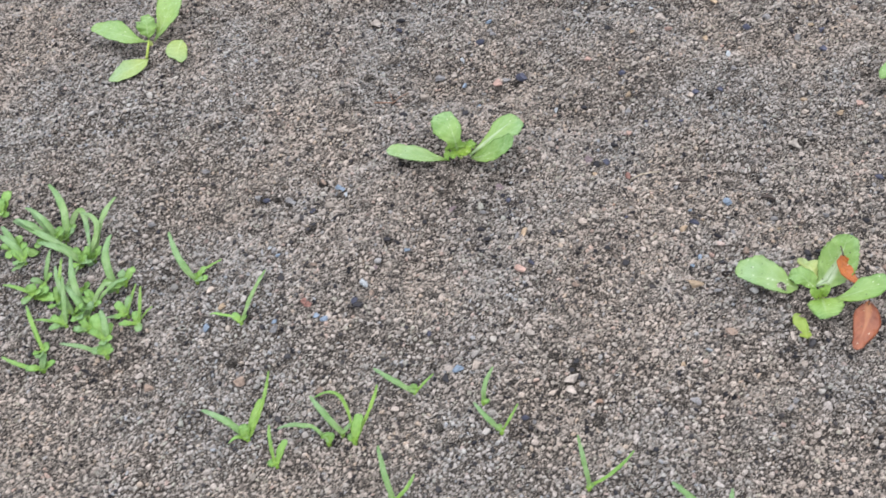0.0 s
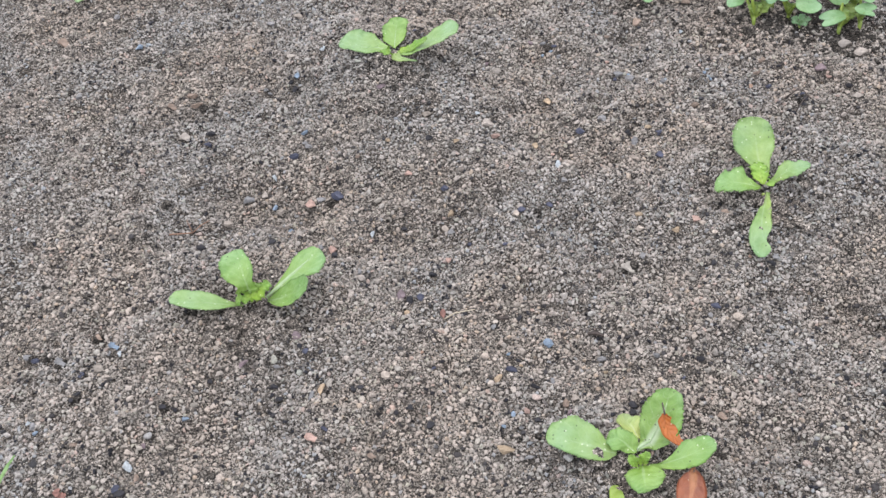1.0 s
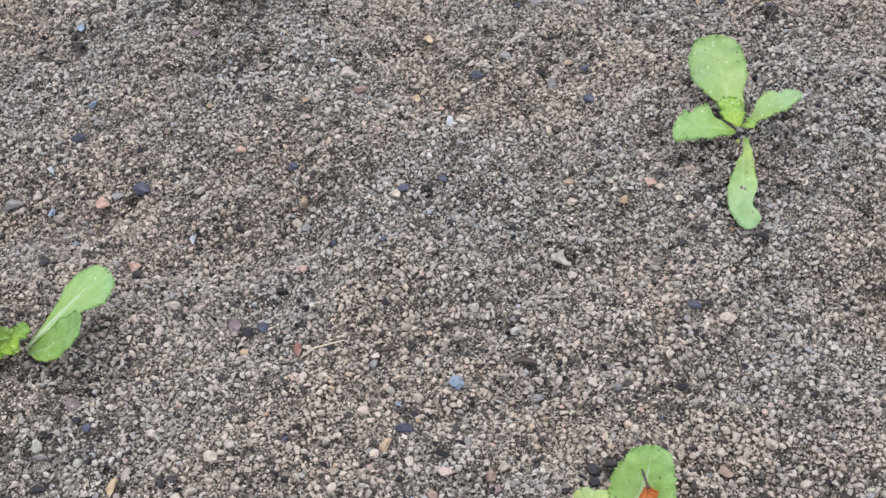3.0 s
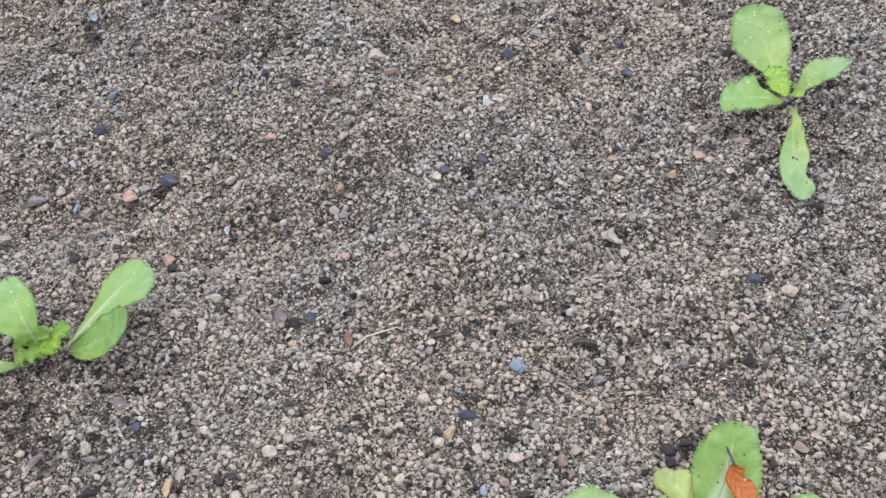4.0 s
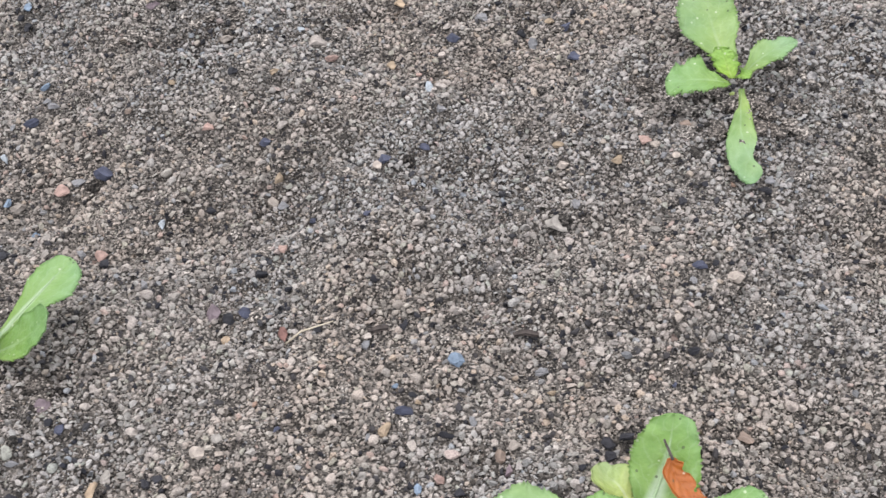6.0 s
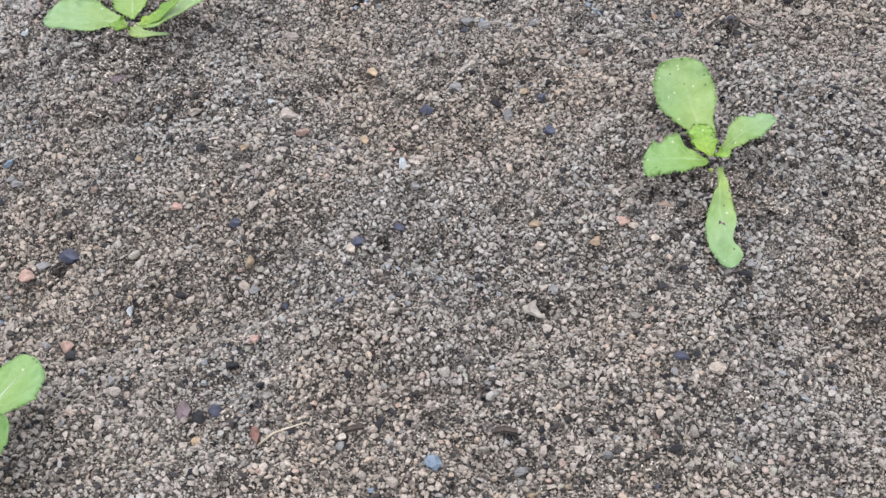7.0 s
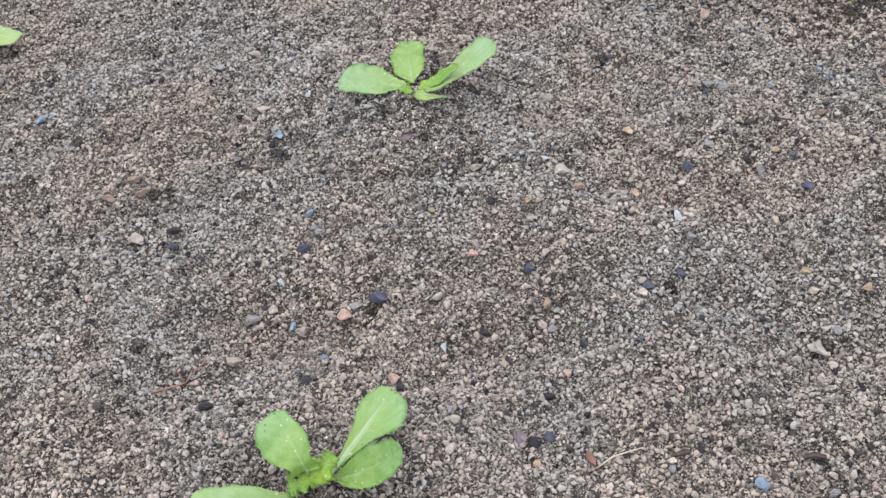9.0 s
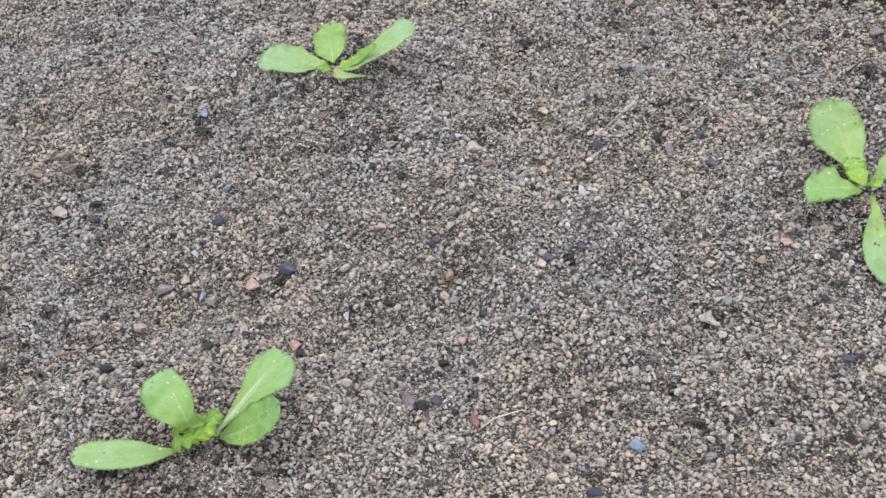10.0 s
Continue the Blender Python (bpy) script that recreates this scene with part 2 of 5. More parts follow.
BARK = wood_material("brown_bark", (0.10, 0.06, 0.045), (0.23, 0.14, 0.10))
DARK_BARK = wood_material("dark_bark", (0.02, 0.017, 0.016), (0.075, 0.06, 0.055))
RED_TWIG = wood_material("red_brown_twig", (0.11, 0.065, 0.048), (0.22, 0.135, 0.10))
STRAW = wood_material("pale_straw", (0.28, 0.24, 0.18), (0.42, 0.37, 0.3))
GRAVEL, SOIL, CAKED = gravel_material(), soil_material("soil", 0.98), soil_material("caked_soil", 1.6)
# damp loam, darkened further to stand in for shade beneath the leaves
DAMP_SHADED = soil_material("damp_shaded_soil", 0.42)
STONE = {k: stone_material(k, c) for k, c in {
    "blue": (0.165, 0.215, 0.285), "slate": (0.175, 0.175, 0.185), "grey": (0.255, 0.238, 0.22), "navy": (0.055, 0.06, 0.09),
    "pale": (0.32, 0.288, 0.265), "pink": (0.30, 0.21, 0.185), "tan": (0.29, 0.255, 0.228), "white": (0.275, 0.305, 0.335),
    "black": (0.028, 0.028, 0.034), "ochre": (0.285, 0.222, 0.16), "mauve": (0.16, 0.125, 0.14), "red": (0.215, 0.115, 0.10),
    "orange": (0.27, 0.185, 0.145), "brown": (0.2, 0.155, 0.13)}.items()}

# ---------------------------------------------------------------- the lie of the ground
# low mounds and hollows of the raked bed: x, y, height, radius
MOUNDS = ((-0.20, -0.18, 0.0170, 0.080), (-0.12, 0.08, 0.0222, 0.050), (0.14, -0.12, -0.0100, 0.080), (-0.10, -0.04, -0.0087, 0.050),
          (-0.36, -0.08, 0.0142, 0.080), (0.02, -0.06, -0.0106, 0.050), (-0.06, 0.02, 0.0072, 0.035), (0.10, -0.02, 0.0047, 0.035),
          (0.04, -0.18, 0.0065, 0.035), (-0.16, -0.04, -0.0115, 0.035), (-0.18, -0.10, 0.0062, 0.035), (-0.16, 0.12, 0.0075, 0.035),
          (-0.28, -0.18, -0.0141, 0.035), (-0.14, -0.18, -0.0088, 0.035), (0.04, 0.08, -0.0034, 0.050), (-0.06, -0.06, -0.0079, 0.035),
          (-0.44, -0.20, 0.0030, 0.080), (0.02, -0.12, -0.0066, 0.035), (0.16, -0.08, -0.0165, 0.035), (0.10, -0.16, -0.0087, 0.035),
          (-0.02, -0.08, 0.0060, 0.035), (-0.24, 0.04, -0.0045, 0.035), (-0.26, -0.04, 0.0049, 0.050), (-0.04, -0.18, 0.0032, 0.035),
          (-0.20, -0.20, 0.0046, 0.050))
# small pits between the crumbs of soil: x, y
PITS = ((-0.232, 0.039), (-0.240, 0.039), (-0.223, 0.041), (-0.156, 0.056), (-0.202, 0.125), (-0.247, 0.152), (-0.018, 0.103), (-0.004, 0.103), (0.031, 0.117), (-0.119, 0.033), (-0.098, 0.035), (-0.171, 0.058), (-0.191, 0.059), (-0.071, 0.034), (-0.116, 0.036), (0.037, -0.026), (0.057, -0.029), (0.101, -0.021), (0.089, -0.027), (-0.156, -0.120), (-0.118, -0.119), (-0.237, 0.039), (-0.218, 0.012), (-0.314, -0.007), (-0.356, -0.121), (-0.225, -0.091), (-0.167, -0.113), (-0.141, 0.012), (-0.237, -0.160), (-0.394, -0.040), (-0.385, -0.037))
LATTICE = np.random.RandomState(7).rand(256, 256)


def lattice_noise(x, y, scale, shift=0):
    """Smooth noise from 0 to 1 with features of the given size in metres."""
    u, v = np.asarray(x) / scale + 31.7 + shift, np.asarray(y) / scale + 17.3 + 2 * shift
    i, j = np.floor(u).astype(int), np.floor(v).astype(int)
    fu, fv = u - i, v - j
    fu, fv = fu * fu * (3 - 2 * fu), fv * fv * (3 - 2 * fv)
    i, j, k, m = i % 256, j % 256, (i + 1) % 256, (j + 1) % 256
    return (LATTICE[i, j] * (1 - fu) + LATTICE[k, j] * fu) * (1 - fv) + (LATTICE[i, m] * (1 - fu) + LATTICE[k, m] * fu) * fv


def ground_z(x, y):
    x, y = np.asarray(x, float), np.asarray(y, float)
    z = sum(h * np.exp(-((x - cx) ** 2 + (y - cy) ** 2) / r ** 2) for cx, cy, h, r in MOUNDS)
    for k, (cx, cy) in enumerate(PITS):
        r = 0.0055 + 0.0011 * (k % 4)
        z = z - (0.0026 + 0.0006 * (k % 3)) * np.exp(-((x - cx) ** 2 + ((y - cy) * 1.5) ** 2) / r ** 2)
    near = np.exp(-(np.maximum(np.hypot(x + 0.15, y + 0.05) - 0.6, 0)) / 0.8)
    z = z + near * ((lattice_noise(x, y, 0.027) - 0.5) * 0.0050 + (lattice_noise(x, y, 0.012, 5) - 0.5) * 0.0064 + (lattice_noise(x, y, 0.0055, 8) - 0.5) * 0.0042)
    return z + (1 - near) * (lattice_noise(x, y, 0.6, 9) - 0.5) * 0.03


def mesh_of(name, verts, faces, mat, smooth=True):
    me = bpy.data.meshes.new(name)
    me.from_pydata(verts, [], faces)
    me.materials.append(mat)
    if smooth:
        me.polygons.foreach_set("use_smooth", [True] * len(me.polygons))
    me.update()
    return me


def axis(lo, hi, step):
    mid = list(np.arange(lo, hi + step / 2, step))
    out, d = [], step
    while d < 400:
        d *= 1.35
        out.append(d)
    left, right, a_, b_ = [], [], mid[0], mid[-1]
    for s in out:
        a_, b_ = a_ - s, b_ + s
        left.append(a_), right.append(b_)
    return np.array(left[::-1] + mid + right)


def build_ground():
    xs, ys = axis(-0.62, 0.28, 0.0025), axis(-0.42, 0.28, 0.0025)
    gx, gy = np.meshgrid(xs, ys)
    z = ground_z(gx, gy)
    verts = np.stack([gx.ravel(), gy.ravel(), z.ravel()], 1)
    w, h = len(xs), len(ys)
    idx = np.arange(w * h).reshape(h, w)
    faces = np.stack([idx[:-1, :-1].ravel(), idx[:-1, 1:].ravel(), idx[1:, 1:].ravel(), idx[1:, :-1].ravel()], 1)
    ob = new("ground", mesh_of("ground", verts.tolist(), faces.tolist(), SOIL))
    return tagged(ob, "grey-brown sandy soil bed with low mounds and hollows", "soil", kind="structure")


ground = build_ground()


# ---------------------------------------------------------------- parts of plants
def part(name, me, parent, label=""):
    ob = new(name, me)
    ob.parent = parent
    return tagged(ob, label)


def thing(name, x, y, label, category, group=""):
    ob = new(name)
    ob.location = (x, y, float(ground_z(x, y)))
    ob.empty_display_size = 0.02
    return tagged(ob, label, category, group)


def shell(rows, mat, thick=0.00035, lift=0.0032, origin=(0, 0, 0), uvs=None, name="leaf"):
    """A closed thin body from rows of points: an upper and a lower skin and the rim. Kept above the ground."""
    nu, nv = len(rows), len(rows[0])
    pts = np.array(rows, float)
    floor = ground_z(pts[..., 0], pts[..., 1]) + lift
    low = pts[..., 2] < floor
    pts[..., 2] = np.where(low, floor, pts[..., 2])
    du, dv = np.gradient(pts, axis=0), np.gradient(pts, axis=1)
    nrm = np.cross(du, dv)
    nrm /= np.maximum(np.linalg.norm(nrm, axis=2, keepdims=True), 1e-12)
    if np.ptp(pts[0], axis=0).max() < 1e-9:     # a fan round one point
        nrm[0] = nrm[1].mean(0)
    nrm *= np.where(nrm[..., 2:3].mean() < 0, -1, 1)
    bottom = pts - nrm * thick
    verts = np.concatenate([pts.reshape(-1, 3), bottom.reshape(-1, 3)]) - np.array(origin)
    n = nu * nv
    faces = []
    for i in range(nu - 1):
        for j in range(nv - 1):
            a_, b_, c_, d_ = i * nv + j, i * nv + j + 1, (i + 1) * nv + j + 1, (i + 1) * nv + j
            faces += [(a_, b_, c_, d_), (d_ + n, c_ + n, b_ + n, a_ + n)]
    rim = [(i, 0) for i in range(nu)] + [(nu - 1, j) for j in range(1, nv)] + [(i, nv - 1) for i in range(nu - 2, -1, -1)] + [(0, j) for j in range(nv - 2, 0, -1)]
    for (i, j), (k, m) in zip(rim, rim[1:] + rim[:1]):
        p, q = i * nv + j, k * nv + m
        faces.append((q, p, p + n, q + n))
    me = mesh_of(name, verts.tolist(), faces, mat)
    if uvs is not None:
        flat = np.concatenate([np.array(uvs).reshape(-1, 2)] * 2)
        layer = me.uv_layers.new(name="UVMap")
        at = np.zeros(len(me.loops), int)
        me.loops.foreach_get("vertex_index", at)
        layer.data.foreach_set("uv", flat[at].ravel())
    return me


def ico(level):
    bm = bmesh.new()
    bmesh.ops.create_icosphere(bm, subdivisions=level, radius=1.0)
    v = np.array([p.co[:] for p in bm.verts])
    f = np.array([[p.index for p in q.verts] for q in bm.faces])
    bm.free()
    return v, f


STEPS = (0.0, 0.15, 0.35, 0.55, 0.75, 0.92, 1.0)
leaf_count = [0]


def leaf(plant, base, mid, tip, left, right, mat=None, ruffle=0.08, cup=0.15, teeth=0.085, roll=0.0, shear=0.0, rib=0.0, label="", name="leaf", nu=104, nv=13):
    """A leaf along a bent midrib; left and right are its half widths in mm at the STEPS along it."""
    leaf_count[0] += 1
    rnd = random.Random(leaf_count[0])
    ph, ph2 = rnd.random() * 6.28, rnd.random() * 6.28
    b_, m_, t_ = Vector(base), Vector(mid), Vector(tip)
    c_ = 2 * m_ - 0.5 * (b_ + t_)
    rows, uvs = [], []
    long = (t_ - b_).length
    for i in range(nu):
        u = i / (nu - 1)
        ue = 1 - (1 - u) ** 1.5 if u > 0.5 else u * (1 - 0.5 ** 1.5) / 0.5
        p = (1 - ue) ** 2 * b_ + 2 * ue * (1 - ue) * c_ + ue * ue * t_
        d = (2 * (1 - ue) * (c_ - b_) + 2 * ue * (t_ - c_)).normalized()
        s = Vector((0, 0, 1)).cross(d)
        s = s.normalized() if s.length > 0.2 else Vector((-d.y, d.x, 0)).normalized()
        s = Matrix.Rotation(radians(roll), 3, d) @ s
        up = d.cross(s)
        flat = Vector((d.x, d.y, 0)).normalized()
        row, ruv = [], []
        for j in range(nv):
            v = j / (nv - 1) * 2 - 1
            prof = (0.9, *left, 0.0) if v > 0 else (0.9, *right, 0.0)
            w = profile(ue, prof) * 0.001
            saw = (u * 23 + ph + 0.3 * math.sin(u * 37 + ph2) + (0.4 if v > 0 else 0)) % 1
            edge = 1 + teeth * (0.7 + 0.5 * math.sin(u * 53 + ph2)) * (1.5 * saw - 0.6) * (abs(v) > 0.9) * (0.1 < ue < 0.98)
            edge += (0.12 if teeth < 0.18 else 0.45) * teeth * (math.sin(u * 16 + ph + 2 * (v > 0)) + 0.6 * math.sin(u * 29 + ph2)) * abs(v) * (0.12 < ue < 0.9)
            off = v * w * edge
            k = abs(v)
            wave = ruffle * w * k ** 1.6 * (math.sin(u * 17 + ph + (2 if v > 0 else 0)) * 0.6 + math.sin(u * 31 + ph2 * (1 if v > 0 else 2)) * 0.4)
            puck = 0.00015 * math.sin(u * 44 - k * 9) * k * (1 - k) * 4
            row.append(tuple(p + s * off + flat * (shear * off) + up * (cup * w * (k ** 1.7) + wave + puck - 0.0004 * math.exp(-(k / 0.08) ** 2))))
            ruv.append((ue, 0.5 + v * 0.5))
        rows.append(row), uvs.append(ruv)
    org = plant.location if plant is not None else (0, 0, 0)
    me = shell(rows, mat or LETTUCE, origin=org, uvs=uvs, name=name)
    if plant is None:
        return me
    ob = part(name, me, plant, label)
    if rib:                                     # the raised pale midrib
        mid_line = [Vector(rows[i][nv // 2]) for i in range(0, int(nu * 0.72), 5)]
        mid_line = [Vector((q.x, q.y, max(q.z, float(ground_z(q.x, q.y)) + 0.0032) + 0.00012)) for q in mid_line]
        radii = [rib * 0.001 * (1 - 0.8 * i / (len(mid_line) - 1)) for i in range(len(mid_line))]
        part("midrib", tube(mid_line, radii, RIB, "midrib", origin=org, sides=6), ob, "pale raised midrib")
    return ob


def profile(u, values):
    """Half width at u: a smooth curve through the values at the STEPS, round at the tip."""
    last = len(STEPS) - 2
    for k in range(last + 1):
        if u <= STEPS[k + 1]:
            f = (u - STEPS[k]) / (STEPS[k + 1] - STEPS[k])
            if k == last:
                return values[k] * math.sqrt(max(0.0, 1 - f * f)) + 0.02
            s0 = (values[k + 1] - values[k - 1]) / (STEPS[k + 1] - STEPS[k - 1]) if k else 0.0
            s1 = (values[k + 2] - values[k]) / (STEPS[k + 2] - STEPS[k]) if k < last - 1 else -values[k + 1] / 0.35
            h = STEPS[k + 1] - STEPS[k]
            out = ((2 * f ** 3 - 3 * f * f + 1) * values[k] + (f ** 3 - 2 * f * f + f) * h * s0
                   + (3 * f * f - 2 * f ** 3) * values[k + 1] + (f ** 3 - f * f) * h * s1)
            return max(out, 0.25)
    return 0.02


def tube(points, radii, mat, name, origin=(0, 0, 0), sides=8):
    """A tapered round stem through points."""
    pts = [Vector(p) for p in points]
    rings = []
    for i, (p, r) in enumerate(zip(pts, radii)):
        d = (pts[min(i + 1, len(pts) - 1)] - pts[max(i - 1, 0)]).normalized()
        s = d.orthogonal().normalized() if abs(d.z) > 0.9 else Vector((0, 0, 1)).cross(d).normalized()
        o = d.cross(s)
        rings.append([tuple(p + (s * math.cos(q * 2 * math.pi / sides) + o * math.sin(q * 2 * math.pi / sides)) * r - Vector(origin)) for q in range(sides)])
    verts = [v for ring in rings for v in ring]
    faces = [(i * sides + j, i * sides + (j + 1) % sides, (i + 1) * sides + (j + 1) % sides, (i + 1) * sides + j)
             for i in range(len(rings) - 1) for j in range(sides)]
    faces += [tuple(range(sides))[::-1], tuple((len(rings) - 1) * sides + j for j in range(sides))]
    return mesh_of(name, verts, faces, mat)


def crown(plant, dx=0.0, dy=0.0, h=0.0022):
    """The short stem in which the leaves of a seedling meet."""
    part("stem", tube([(dx, dy, -0.004), (dx, dy, h * 0.5), (dx, dy, h)], (0.0016, 0.0014, 0.0007), STEM, "stem"), plant, "short pale green stem")


# ---------------------------------------------------------------- lettuce seedlings
plant = thing("lettuce_seedling", -0.1435, -0.1145, "light green lettuce seedling with four spreading leaves in gravelly soil", "seedling", "lettuce seedlings in the bed")
crown(plant, -0.001, 0.004)
leaf(plant, (-0.1489, -0.1181, 0.0112), (-0.1627, -0.1241, 0.0194), (-0.1829, -0.1245, 0.0224), (1.2, 4.0, 5.1, 5.2, 3.7), (1.5, 4.2, 5.7, 5.9, 4.7), shear=-0.02, mat=PALE_LETTUCE)
leaf(plant, (-0.1455, -0.1127, 0.0132), (-0.1468, -0.1104, 0.0238), (-0.1555, -0.0951, 0.0268), (6.8, 4.9, 9.0, 10.4, 8.1), (4.8, 3.1, 4.9, 5.4, 3.7), shear=0.02, ruffle=0.14)
leaf(plant, (-0.1451, -0.1159, 0.0138), (-0.1402, -0.1112, 0.0168), (-0.1367, -0.1071, 0.0164), (2.8, 4.1, 5.0, 1.2, 3.1), (4.2, 7.2, 4.3, 4.4, 3.2), shear=-0.03, ruffle=0.3, teeth=0.2, mat=YOUNG)
leaf(plant, (-0.1425, -0.1152, 0.0146), (-0.1464, -0.1161, 0.0144), (-0.1518, -0.1175, 0.0141), (3.4, 1.6, 4.2, 2.0, 3.7), (2.0, 3.1, 3.3, 2.6, 4.6), shear=-0.05, ruffle=0.32, teeth=0.2, mat=YOUNG)
leaf(plant, (-0.1376, -0.1126, 0.0090), (-0.1250, -0.1136, 0.0154), (-0.1114, -0.1136, 0.0277), (2.7, 5.4, 6.6, 6.2, 4.8), (3.6, 6.1, 7.2, 7.4, 5.4), shear=-0.35)
leaf(plant, (-0.1390, -0.1108, 0.0087), (-0.1281, -0.0986, 0.0129), (-0.1166, -0.0820, 0.0146), (1.3, 2.6, 4.5, 7.3, 5.0), (1.3, 3.1, 5.9, 11.4, 9.8), shear=0.16, rib=0.7, mat=RIBBED)
plant = thing("lettuce_seedling", -0.1045, 0.069, "light green lettuce seedling on a low mound of soil", "seedling", "lettuce seedlings in the bed")
crown(plant)
leaf(plant, (-0.1080, 0.0720, 0.0229), (-0.1231, 0.0724, 0.0275), (-0.1388, 0.0715, 0.0319), (2.0, 5.2, 6.0, 5.8, 5.2), (4.6, 7.6, 11.2, 12.4, 9.4), shear=0.23, teeth=0.09, mat=PALE_LETTUCE)
leaf(plant, (-0.1063, 0.0751, 0.0237), (-0.1074, 0.0844, 0.0258), (-0.1078, 0.0971, 0.0312), (1.8, 6.4, 7.8, 8.1, 5.0), (1.2, 5.2, 6.8, 6.9, 7.2), shear=0.02, ruffle=0.1, rib=0.2, teeth=0.13)
leaf(plant, (-0.1041, 0.0725, 0.0227), (-0.0881, 0.0771, 0.0262), (-0.0681, 0.0888, 0.0317), (3.1, 3.2, 4.8, 6.7, 7.1), (4.5, 6.5, 5.8, 7.8, 6.6), shear=0.09, ruffle=0.1, mat=PALE_LETTUCE)
leaf(plant, (-0.1051, 0.0689, 0.0252), (-0.1006, 0.0653, 0.0246), (-0.0912, 0.0672, 0.0211), (2.1, 2.9, 1.6, 1.2, 0.8), (2.4, 4.0, 3.1, 1.5, 0.7), shear=-0.10, mat=COTYLEDON)
leaf(plant, (-0.1031, 0.0720, 0.0232), (-0.0949, 0.0738, 0.0256), (-0.0850, 0.0756, 0.0318), (3.0, 3.1, 3.3, 3.0, 2.0), (2.2, 2.2, 2.6, 2.0, 1.6), shear=-0.35, ruffle=0.12, teeth=0.2, mat=YOUNG)
leaf(plant, (-0.1055, 0.0671, 0.0261), (-0.1077, 0.0651, 0.0299), (-0.1111, 0.0664, 0.0299), (0.5, 2.3, 3.7, 3.0, 1.7), (0.5, 2.3, 3.7, 3.0, 1.7), shear=0.27, ruffle=0.32, teeth=0.2, mat=YOUNG)
plant = thing("lettuce_seedling", 0.1095, -0.0195, "light green lettuce seedling with one leaf lying on the gravel", "seedling", "lettuce seedlings in the bed")
crown(plant)
leaf(plant, (0.1093, -0.0170, 0.0093), (0.1060, 0.0007, 0.0124), (0.1045, 0.0162, 0.0222), (2.3, 8.1, 11.7, 11.8, 9.0), (3.8, 5.5, 8.5, 9.0, 6.8), shear=0.11, ruffle=0.08, mat=PALE_LETTUCE)
leaf(plant, (0.1075, -0.0207, 0.0068), (0.0972, -0.0230, 0.0119), (0.0849, -0.0220, 0.0122), (3.4, 4.8, 6.8, 8.2, 8.2), (2.0, 6.3, 9.2, 8.2, 5.6), shear=0.08, teeth=0.2, ruffle=0.14)
leaf(plant, (0.1117, -0.0183, 0.0065), (0.1204, -0.0151, 0.0133), (0.1311, -0.0127, 0.0161), (1.9, 4.5, 5.6, 4.2, 2.4), (2.0, 4.0, 5.4, 5.2, 3.2), shear=0.06, ruffle=0.14, teeth=0.2, mat=PALE_LETTUCE)
leaf(plant, (0.1111, -0.0239, 0.0063), (0.1075, -0.0445, 0.0016), (0.1113, -0.0585, -0.0028), (3.0, 4.4, 4.8, 1.3, 1.6), (0.4, 3.6, 6.3, 7.3, 6.4), shear=-0.19, mat=PALE_LETTUCE)
leaf(plant, (0.1084, -0.0200, 0.0083), (0.1071, -0.0140, 0.0108), (0.1062, -0.0090, 0.0134), (3.0, 4.2, 4.6, 3.9, 2.4), (2.2, 3.0, 3.6, 3.4, 2.4), shear=0.34, ruffle=0.26, teeth=0.26, mat=HEART)
leaf(plant, (0.1098, -0.0193, 0.0082), (0.1109, -0.0226, 0.0119), (0.1135, -0.0224, 0.0130), (0.6, 1.3, 2.3, 2.0, 1.0), (0.6, 1.3, 2.2, 2.0, 1.0), shear=-0.62, ruffle=0.32, teeth=0.2, mat=HEART)
plant = thing("lettuce_seedling", 0.0535, -0.1875, "light green lettuce seedling with a fallen orange leaf resting on it", "seedling", "lettuce seedlings in the bed")
crown(plant)
leaf(plant, (0.0422, -0.1859, 0.0051), (0.0286, -0.1844, 0.0124), (0.0125, -0.1827, 0.0145), (3.4, 5.9, 7.0, 6.0, 4.5), (3.0, 7.8, 10.9, 10.6, 6.9), shear=-0.03, mat=PALE_LETTUCE)
leaf(plant, (0.0501, -0.1849, 0.0059), (0.0441, -0.1810, 0.0126), (0.0379, -0.1791, 0.0103), (2.6, 4.1, 6.7, 4.9, 3.4), (3.8, 5.7, 4.7, 4.8, 3.3), shear=0.05, ruffle=0.1)
leaf(plant, (0.0507, -0.1829, 0.0018), (0.0589, -0.1720, 0.0107), (0.0637, -0.1594, 0.0215), (2.2, 5.8, 8.7, 8.8, 6.0), (2.2, 7.1, 9.2, 7.9, 5.8), shear=-0.09, rib=0.55, mat=RIBBED, cup=0.03)
leaf(plant, (0.0511, -0.1763, 0.0032), (0.0480, -0.1705, 0.0076), (0.0438, -0.1642, 0.0005), (2.2, 3.8, 5.1, 5.9, 3.5), (2.2, 3.8, 5.7, 4.5, 3.1), shear=-0.17, mat=PALE_SEED, teeth=0.0, ruffle=0.05, cup=0.08)
leaf(plant, (0.0558, -0.1890, 0.0063), (0.0699, -0.1869, 0.0129), (0.0823, -0.1813, 0.0174), (0.5, 2.8, 6.1, 5.6, 4.2), (2.1, 4.5, 6.1, 6.0, 3.7), shear=0.08)
leaf(plant, (0.0532, -0.1901, 0.0086), (0.0542, -0.1981, 0.0120), (0.0553, -0.2031, 0.0107), (5.4, 7.9, 8.4, 7.4, 5.3), (4.6, 7.4, 6.9, 5.8, 3.8), shear=-0.11)
leaf(plant, (0.0515, -0.1903, 0.0082), (0.0499, -0.1907, 0.0122), (0.0485, -0.1894, 0.0152), (0.8, 1.5, 1.9, 1.8, 1.1), (0.8, 1.5, 1.9, 1.8, 1.1), shear=0.65, ruffle=0.32, teeth=0.2, mat=HEART)
